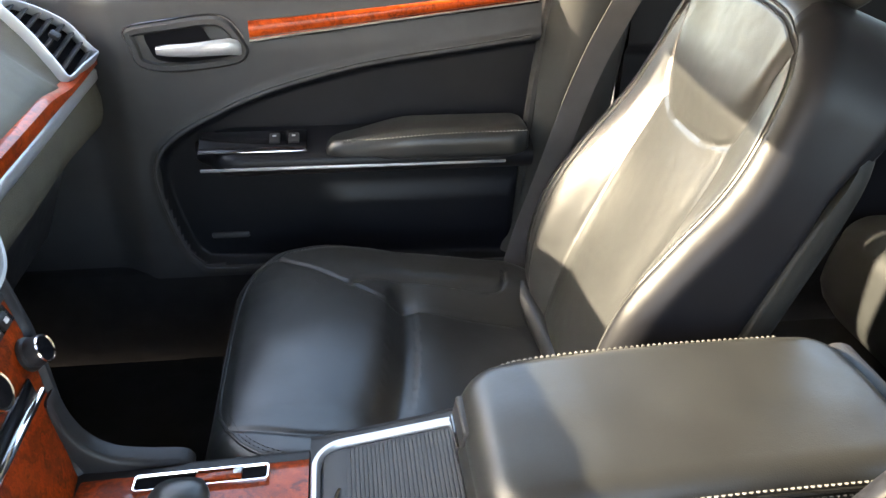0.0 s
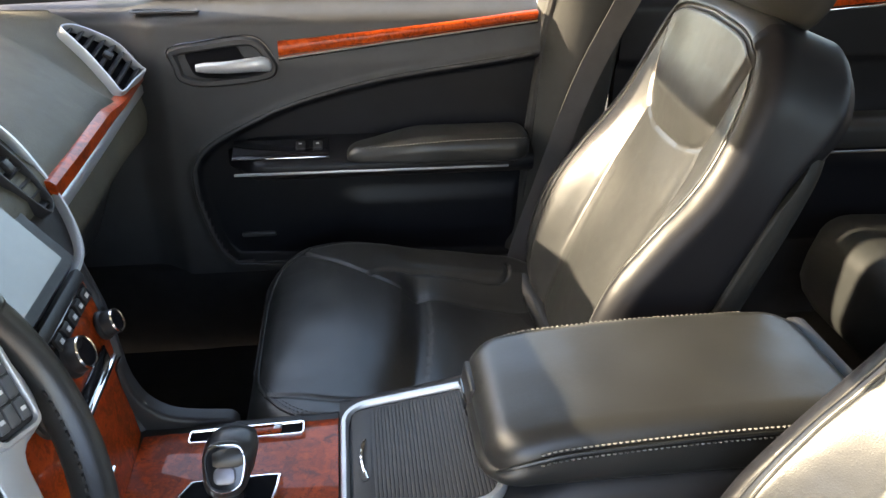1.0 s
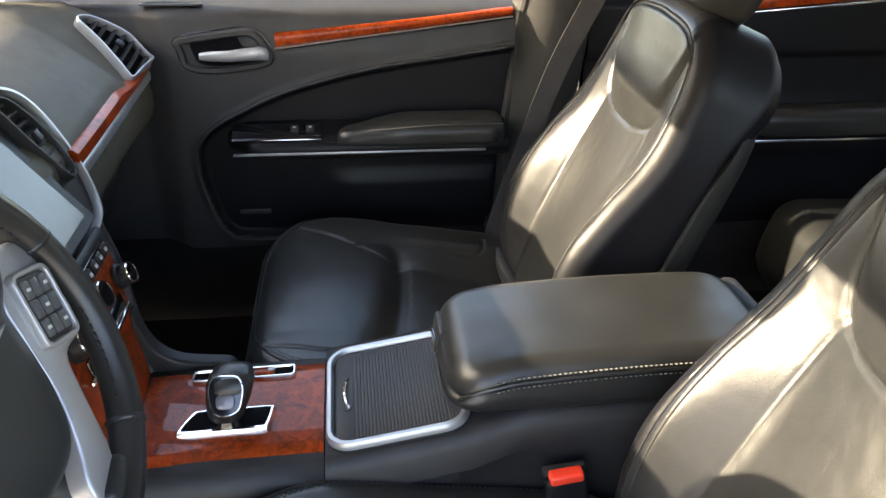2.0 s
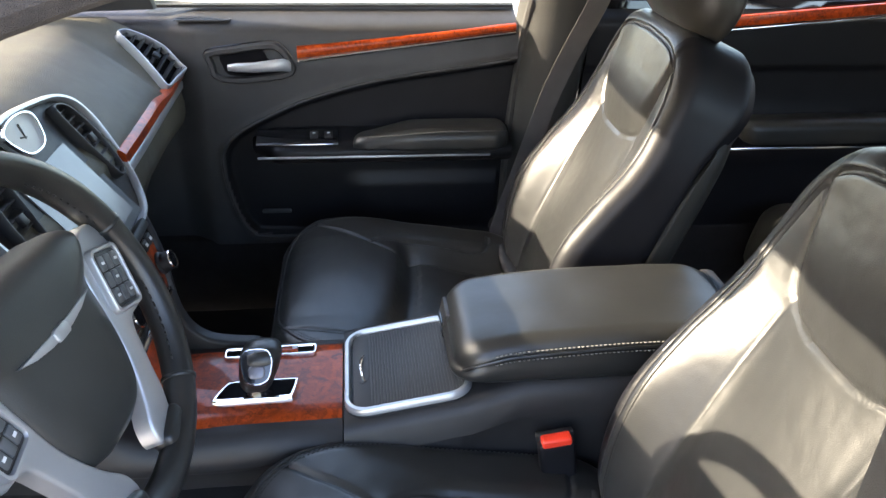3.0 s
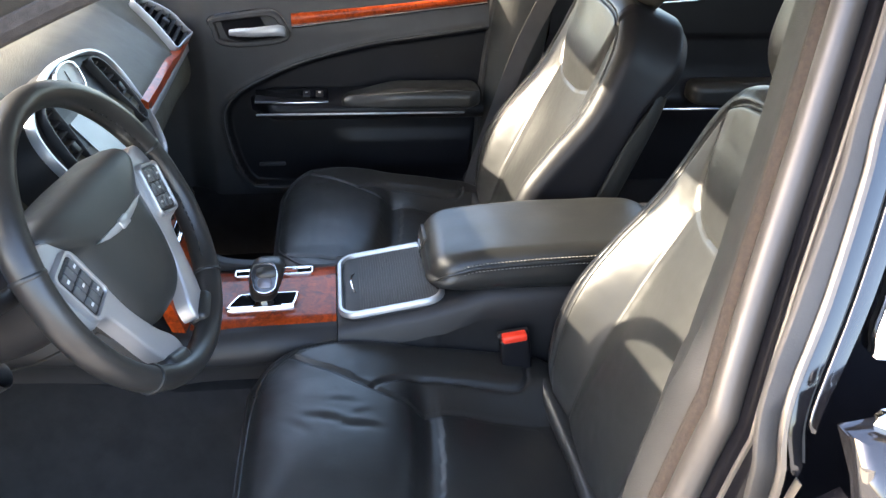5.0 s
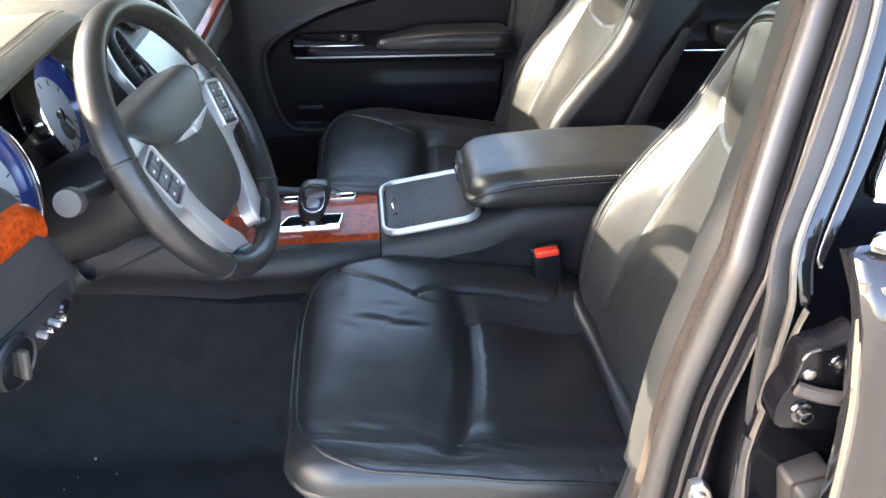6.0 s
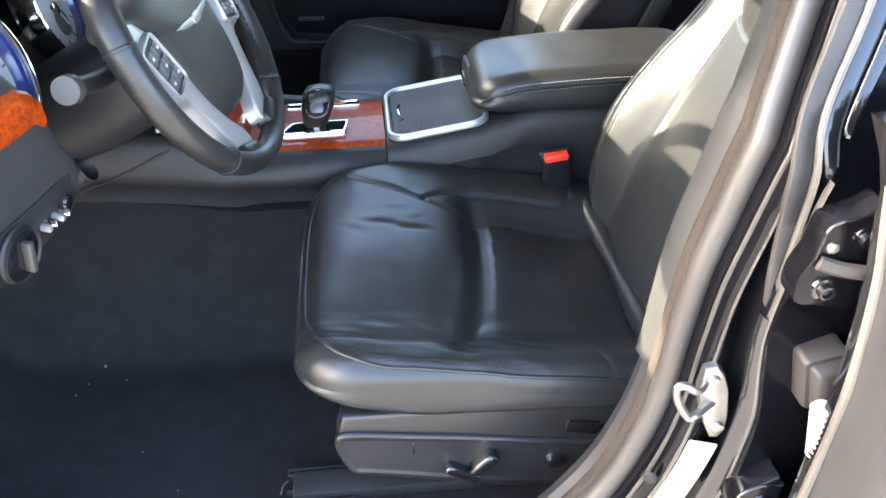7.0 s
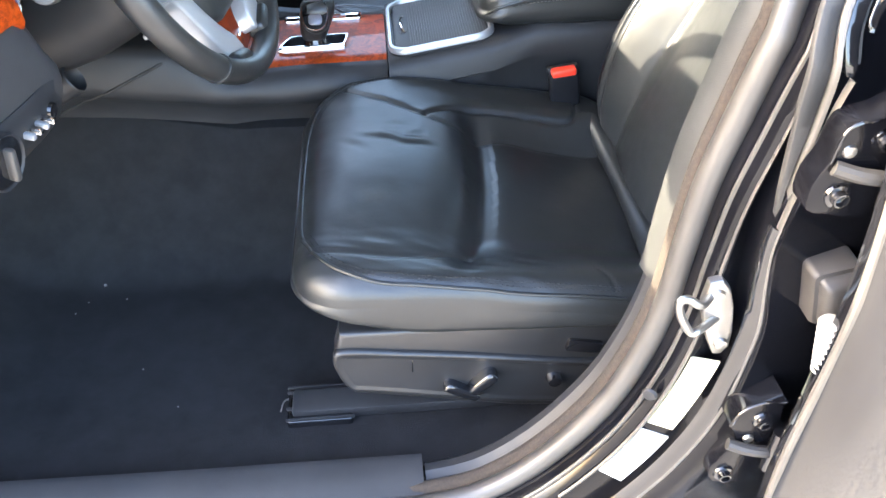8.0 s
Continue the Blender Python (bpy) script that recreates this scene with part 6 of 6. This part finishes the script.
def knee_panel():
    k = thing("knee_panel", "dark lower dash panel with a light switch and buttons", "dash panel", at=(-0.45, -0.6, 0.77))
    o = V(-0.45, -0.6, 0.77)
    rings = []
    for i in range(91):
        y = -0.785 + i / 90 * 0.315
        fwd = -0.13 * smooth01(-0.508, -0.485, y) + KNEE_WRAP * smooth01(-0.52, -0.77, y)
        top = 0.965 - 0.125 * smooth01(-0.575, -0.50, y)
        bot = 0.745
        prof = [(-0.62, 0.97), (-0.46, 0.962), (-0.44, 0.95), (-0.428, 0.93), (-0.421, 0.90), (-0.420, 0.86), (-0.424, 0.82), (-0.428, 0.80), (-0.430, 0.792), (-0.433, 0.775), (-0.440, 0.757), (-0.46, 0.748), (-0.60, 0.745), (-0.82, 0.745), (-0.82, 0.97)]
        rings.append([V(max(x + fwd, -0.85), y, bot + (z - 0.745) * (top - bot) / 0.22) - o for x, z in prof])
    part("panel", rings_mesh(rings), DOOR_PLASTIC, k, "dark grey lower dash panel", angle=60)
    wr = []
    for i in range(17):
        y = -0.785 + i / 16 * 0.228
        top = 0.965 - 0.125 * smooth01(-0.575, -0.50, y)
        zt, zb = 0.745 + 0.185 * (top - 0.745) / 0.22, 0.745 + 0.148 * (top - 0.745) / 0.22
        xf = -0.420 + KNEE_WRAP * smooth01(-0.52, -0.77, y)
        wr.append([V(*q) - o for q in ((xf - 0.012, y, zt + 0.004), (xf + 0.001, y, zt), (xf + 0.005, y, zt - 0.008), (xf + 0.006, y, zb + 0.008), (xf + 0.003, y, zb), (xf - 0.012, y, zb - 0.004))])
    part("wood_inlay", rings_mesh(wr), WOOD, k, "burl wood inlay", angle=50)
    sp = []
    for i in range(25):
        y = -0.785 + i / 24 * 0.275
        fw = -0.13 * smooth01(-0.508, -0.485, y) + KNEE_WRAP * smooth01(-0.52, -0.77, y)
        sp.append([V(x + fw, y, z) - o for x, z in ((-0.45, 0.812), (-0.424, 0.811), (-0.4215, 0.806), (-0.427, 0.772), (-0.434, 0.752), (-0.44, 0.748), (-0.48, 0.750))])
    part("switch_band", rings_mesh(sp), BLACK_PLASTIC, k, "black band with the light switch", angle=50)
    sw = pose(0.000, -0.052, 0.008, 0, 98, -14)
    part("light_switch", lathe([(0.030, 0.0), (0.029, 0.006), (0.024, 0.008), (0.002, 0.008)], 28, sw), GLOSS_BLACK, k, "round black light switch")
    part("switch_grip", box((0.040, 0.008, 0.012), 0.003, sw @ pose(0, 0, 0.013)), SEAL_SMOOTH, k, "chrome edged grip")
    part("switch_ring", lathe([(0.029, 0.006), (0.031, 0.008), (0.031, 0.0), (0.033, 0)], 28, sw, True), BLACK_PLASTIC, k)
    for j in range(4):
        part("wheel_switch", box((0.022, 0.007, 0.008), 0.002, pose(0.012 + 0.004 * j, -0.004 + 0.011 * j, 0.010, 0, 10, -12)), CHROME if j % 2 else SILVER, k, "ribbed silver dimmer switch")
    part("trunk_button", lathe([(0.010, 0), (0.009, 0.004), (0.002, 0.004)], 18, pose(0.022, 0.052, 0.008, 0, 98, -8)), GLOSS_BLACK, k)


# ---- passenger door ----
INSERT = [(p.x, p.y) for p in spline([(0.42, 0.900, 0), (0.37, 0.893, 0), (0.244, 0.875, 0), (0.06, 0.848, 0), (-0.102, 0.806, 0), (-0.205, 0.762, 0), (-0.272, 0.724, 0), (-0.303, 0.685, 0), (-0.307, 0.64, 0), (-0.297, 0.58, 0), (-0.280, 0.52, 0), (-0.256, 0.483, 0), (-0.21, 0.470, 0), (0.1, 0.462, 0), (0.30, 0.455, 0), (0.42, 0.455, 0)], 6)]


def door_y(x, z):
    y = 0.772
    y += 0.09 * smooth01(0.945, 1.004, z) ** 2 + 0.012 * smooth01(0.88, 0.96, z)
    y += 0.026 * smooth01(-0.34, -0.42, x)
    ins = inside(INSERT, x, z)
    d = seg_dist(x, z, INSERT)
    s = d if ins else -d
    y += 0.016 * smooth01(-0.002, 0.012, s)
    y -= 0.004 * math.exp(-((s + 0.008) / 0.006) ** 2)
    # pocket bulge
    px = smooth01(-0.05, 0.03, x) * (1 - smooth01(0.335, 0.35, x))
    y -= 0.010 * px * smooth01(0.475, 0.53, z) * (1 - smooth01(0.585, 0.63, z))
    return y


def passenger_door():
    d = thing("passenger_door", "closed passenger door with dark trim, burl wood and chrome", "car door", at=(0, 0.78, 0.3))
    o = V(0, 0.78, 0.3)
    pl = lambda x, z, y: V(x, y, z) - o
    outer = height_sheet(-0.66, 0.372, 0.33, 1.004, 236, 156, door_y, pl, lambda x, z: not inside(INSERT, x, z))
    part("trim_panel", outer, DOOR_PLASTIC, d, "dark grey grained door trim", angle=60)
    inner = height_sheet(-0.66, 0.372, 0.33, 1.004, 236, 156, door_y, pl, lambda x, z: inside(INSERT, x, z))
    part("insert_panel", inner, SIDE_VINYL, d, "black padded vinyl insert", angle=60)
    bead = [V(x, door_y(x, z) - 0.001, z) - o for x, z in shrink(INSERT, -0.005) if x < 0.368]
    part("insert_bead", tube(bead, 0.0045, (0, 1, 0), 8), DOOR_PLASTIC, d, "rounded bead round the padded insert")
    part("door_shell", box((1.03, 0.05, 0.62), 0.01, pose(-0.144, 0.055, 0.34)), PAINT, d)
    # armrest ledge with chrome
    prof = [(0.80, 0.655), (0.735, 0.668), (0.712, 0.680), (0.706, 0.692), (0.707, 0.706), (0.716, 0.716), (0.74, 0.724), (0.80, 0.742)]
    rings = []
    for i in range(31):
        x = -0.243 + i / 30 * 0.60
        k = 1 - smooth01(0.10, 0.0, i / 30) * 0.85
        rings.append([V(x, 0.80 + (y - 0.80) * k, 0.70 + (z - 0.70) * (0.6 + 0.4 * k)) - o for y, z in prof])
    led = part("armrest_ledge", rings_mesh(rings), SIDE_VINYL, d, "black armrest ledge", angle=50)
    part("chrome_strip", box((0.532, 0.005, 0.0055), 0.0018, pose(0.041 - o.x, 0.7055 - o.y, 0.692 - o.z)), SILVER, d, "thin satin chrome strip")
    sp = part("switch_plate", box((0.185, 0.055, 0.006), 0.002, pose(-0.135, 0.744 - o.y, 0.728 - o.z, 17, 0, 0)), GLOSS_BLACK, d, "gloss black window switch plate")
    part("plate_edge", box((0.185, 0.003, 0.003), 0.001, pose(-0.135, 0.716 - o.y, 0.7195 - o.z)), CHROME, sp, "chrome edge")
    for k in range(2):
        sx = -0.098 + 0.033 * k
        b = part("window_switch", box((0.018, 0.022, 0.006), 0.002, pose(sx, 0.742 - o.y, 0.734 - o.z, 22, 0, 0), 3), BLACK_PLASTIC, sp)
        part("switch_mark", box((0.006, 0.003, 0.0006), 0, pose(sx, 0.740 - o.y, 0.7392 - o.z, 22, 0, 0)), MARK, b)
    at = lambda a, b: 0.738 + 0.026 * smooth01(-0.18, -0.02, a) - 0.05 * (b / 0.06) ** 2 * 0.12
    ap = pad(0.178, 0.052, 0.035, 0.024, at, lambda a: 0.712, (70, 36), place=lambda a, b, h: V(a + 0.168, b + 0.728, h) - o, width=lambda a: 0.55 + 0.45 * smooth01(-0.18, -0.02, a))
    pad_ob = part("armrest_pad", ap, LEATHER, d, "stitched black leather arm pad", angle=60)
    line = spline([(0.02, 0.690, 0.744), (0.09, 0.682, 0.750), (0.2, 0.6795, 0.757), (0.34, 0.6795, 0.758)], 10)
    part("pad_stitching", dashes([q - o for q in line], [V(0, -0.7, 0.7)] * len(line), h=0.0014), THREAD, pad_ob)
    # handle
    bz = smooth_outline([(-0.325, 0.918), (-0.26, 0.930), (-0.19, 0.938), (-0.160, 0.930), (-0.138, 0.90), (-0.130, 0.880), (-0.145, 0.860), (-0.20, 0.850), (-0.27, 0.846), (-0.312, 0.858), (-0.322, 0.885)], 4)
    hm = Matrix(((1, 0, 0, 0), (0, 0, -1, 0.779 - o.y), (0, 1, 0, -o.z), (0, 0, 0, 1)))
    hz = part("handle_bezel", frame_ring(bz, shrink(bz, 0.016), 0.013, hm, 0.005), DOOR_PLASTIC, d, "dark grey handle bezel", angle=50)
    part("bezel_gap", frame_ring(shrink(bz, -0.003), bz, 0.005, hm, 0.001), GLOSS_BLACK, hz)
    cup = smooth_outline([(-0.292, 0.915), (-0.235, 0.924), (-0.205, 0.922), (-0.190, 0.90), (-0.165, 0.885), (-0.165, 0.868), (-0.22, 0.862), (-0.275, 0.866), (-0.29, 0.885)], 4)
    part("handle_cup", prism(cup, 0.002, hm @ pose(0, 0, 0.006)), CAVITY_SHADE, hz, "black handle recess")
    lev = []
    for x, zc, hz_, py in ((-0.279, 0.884, 0.007, 0.010), (-0.26, 0.8855, 0.010, 0.016), (-0.22, 0.887, 0.0115, 0.022), (-0.18, 0.891, 0.013, 0.024), (-0.158, 0.892, 0.014, 0.022), (-0.145, 0.888, 0.013, 0.016), (-0.141, 0.884, 0.008, 0.012)):
        lev.append([V(x, 0.776 - py + 0.006 * math.cos(t), zc + hz_ * math.sin(t)) - o for t in [2 * math.pi * k / 14 for k in range(14)]])
    part("handle", rings_mesh(lev), SILVER, hz, "bright chrome door handle", angle=60)
    # wood strip with chrome line
    rr, rc = [], []
    for i in range(31):
        t = i / 30
        x = -0.127 + t * 0.492
        zt, zb = 0.930 + 0.046 * t ** 1.1, 0.900 + 0.060 * t
        zt -= 0.002
        y = 0.776 + 0.012 * smooth01(0.88, 0.96, (zt + zb) / 2) - 0.002
        rr.append([V(x, y + 0.01, zb) - o, V(x, y - 0.004, zb) - o, V(x, y - 0.008, zb + (zt - zb) * 0.25) - o, V(x, y - 0.008, zb + (zt - zb) * 0.75) - o, V(x, y - 0.004, zt) - o, V(x, y + 0.01, zt) - o])
        rc.append(V(x, y - 0.006, zb - 0.0045) - o)
    wd = part("wood_strip", rings_mesh(rr), WOOD, d, "glossy burl wood strip", angle=50)
    part("chrome_line", tube(rc, 0.0042, (0, 0, 1), 8), CHROME, wd, "chrome line")
    # small courtesy lamp, belt seal, window
    part("courtesy_lamp", box((0.07, 0.01, 0.012), 0.004, pose(-0.20, 0.788 - o.y, 0.525 - o.z)), DOOR_PLASTIC, d, "small grey lamp")
    part("belt_seal", box((1.02, 0.010, 0.008), 0.003, pose(-0.14, 0.858 - o.y, 1.000 - o.z)), RUBBER, d)
    w = bmesh.new()
    w.faces.new([w.verts.new(V(*p) - o) for p in ((-0.46, 0.862, 0.985), (0.38, 0.862, 0.985), (0.50, 0.69, 1.37), (-0.14, 0.69, 1.37))])
    thicken(w, (0, 0.004, 0))
    g = part("window_pane", w, GLASS, d)
    g.visible_shadow = False
    sail = prism([(-0.43, 1.0), (-1.0, 0.98), (-0.75, 1.12), (-0.40, 1.22), (-0.445, 1.06)], 0.03, Matrix(((1, 0, 0, 0), (0, 0, -1, 0.842 - o.y), (0, 1, 0, -o.z), (0, 0, 0, 1))), 0.004)
    part("corner_cover", sail, BLACK_PLASTIC, d, "black corner cover behind the mirror")
    dm = pose(-0.33, 0.812 - o.y, 0.9775 - o.z, -35 + 90 - 55, 0, 0)
    dv = part("demister_vent", frame_ring(round_rect(0.062, 0.013, 0.012), round_rect(0.056, 0.008, 0.0075), 0.003, dm, 0.001), DOOR_PLASTIC, d, "oval demister slot")
    part("slot", prism(round_rect(0.057, 0.009, 0.008), 0.0015, dm), BLACK_PLASTIC, dv)


def rear_passenger_door():
    d = thing("rear_passenger_door", "closed rear passenger door with dark trim and chrome strip", "car door", at=(0.98, 0.78, 0.3))
    o = V(0.98, 0.78, 0.3)

    def ry(x, z):
        y = 0.768 + 0.09 * smooth01(0.965, 1.03, z) ** 2
        y -= 0.03 * math.exp(-((z - 0.70) / 0.05) ** 2) * smooth01(0.6, 0.75, x)
        y += 0.012 * smooth01(0.88, 0.86, z)
        return y
    part("trim_panel", height_sheet(0.53, 1.7, 0.33, 1.03, 60, 120, ry, lambda x, z, y: V(x, y, z) - o), SIDE_VINYL, d, "black door trim", angle=60)
    part("door_shell", box((1.17, 0.05, 0.70), 0.01, pose(1.115 - o.x, 0.05, 0.38)), PAINT, d)
    part("chrome_strip", box((0.80, 0.006, 0.007), 0.002, pose(1.08 - o.x, 0.735 - o.y, 0.682 - o.z)), CHROME, d, "thin chrome strip")
    part("wood_strip", box((0.72, 0.012, 0.026), 0.004, pose(1.13 - o.x, 0.766 - o.y, 1.003 - o.z, 0, -4.5, 0)), WOOD, d, "burl wood strip")
    part("chrome_line", box((0.72, 0.012, 0.006), 0.002, pose(1.13 - o.x, 0.764 - o.y, 0.985 - o.z, 0, -4.5, 0)), CHROME, d)
    ap = pad(0.2, 0.04, 0.03, 0.02, lambda a, b: 0.765 - 0.01 * (b / 0.05) ** 2, lambda a: 0.705, (30, 20), place=lambda a, b, h: V(a + 1.12, b + 0.735, h) - o)
    part("armrest_pad", ap, LEATHER, d, angle=60)
    w = bmesh.new()
    w.faces.new([w.verts.new(V(*p) - o) for p in ((0.55, 0.862, 1.02), (1.6, 0.862, 1.02), (1.4, 0.69, 1.37), (0.62, 0.69, 1.37))])
    thicken(w, (0, 0.004, 0))
    g = part("window_pane", w, GLASS, d)
    g.visible_shadow = False


def pedals_and_litter():
    p = thing("brake_pedal", "dark worn brake pedal in the footwell", "pedal", at=(-0.76, -0.40, 0.47))
    part("pad", box((0.02, 0.11, 0.05), 0.006, pose(0, 0, 0, 0, -25, 0), 3), RUBBER, p)
    part("arm", tube([(-0.02, 0, 0.0), (-0.08, 0, 0.2)], 0.008, (0, 1, 0), 8), STEEL, p)
    lp = thing("wire_loop", "small bent wire loop on the carpet before the seat", "wire", at=(-0.205, -0.585, floor_height(-0.205, -0.585)))
    part("wire", tube(spline([(0.02, 0.0, 0.001), (0.005, 0.004, 0.012), (-0.018, 0.002, 0.013), (-0.026, -0.012, 0.002)], 6), 0.0012, (0, 0, 1), 6), SEAL_SMOOTH, lp)
    rnd = random.Random(5)
    for k in range(7):
        x, y = (-0.563, -0.28) if k == 0 else (rnd.uniform(-0.6, -0.15), rnd.uniform(-0.66, -0.3))
        bm = bmesh.new()
        bmesh.ops.create_icosphere(bm, subdivisions=1, radius=0.0015 if k else 0.0026)
        for v in bm.verts:
            v.co *= rnd.uniform(0.6, 1.3)
        bmesh.ops.translate(bm, vec=(x, y, floor_height(x, y) + 0.002), verts=bm.verts)
        solo("crumb", bm, BELLOWS, "tiny pale crumb on the black carpet", "crumb", group="crumbs on the carpet")


# ---- assembly ----
ground()
carpet()
body_side()
cabin_shell()
far_pillar()
passenger_door()
rear_passenger_door()
rear_door_driver()
front_seat("driver_seat", YD, "black leather driver seat with creased cushion and power switches", True)
front_seat("passenger_seat", YP, "black leather passenger seat with stitched bolsters", False, 0.016)
rear_seat()
console()
dashboard()
cluster()
steering()
knee_panel()
buckle()
striker()
rear_view_mirror()
hinge(0.895, [(0.03, 0.047), (0.008, 0.043), (-0.016, 0.034), (-0.021, 0.004), (-0.028, -0.016), (-0.026, -0.042), (-0.006, -0.048), (0.03, -0.046)], [(-0.005, -0.028), (0.016, 0.023)], (-0.009, 0.014), -0.003)
hinge(0.535, [(0.03, 0.071), (0.006, 0.070), (-0.014, 0.058), (-0.021, 0.036), (-0.010, 0.012), (-0.018, -0.022), (-0.026, -0.040), (-0.020, -0.064), (0.0, -0.068), (0.03, -0.060)], [(-0.009, -0.049), (0.012, 0.042)], (0.004, 0.012), 0.004)
wiring_boot()
pedals_and_litter()
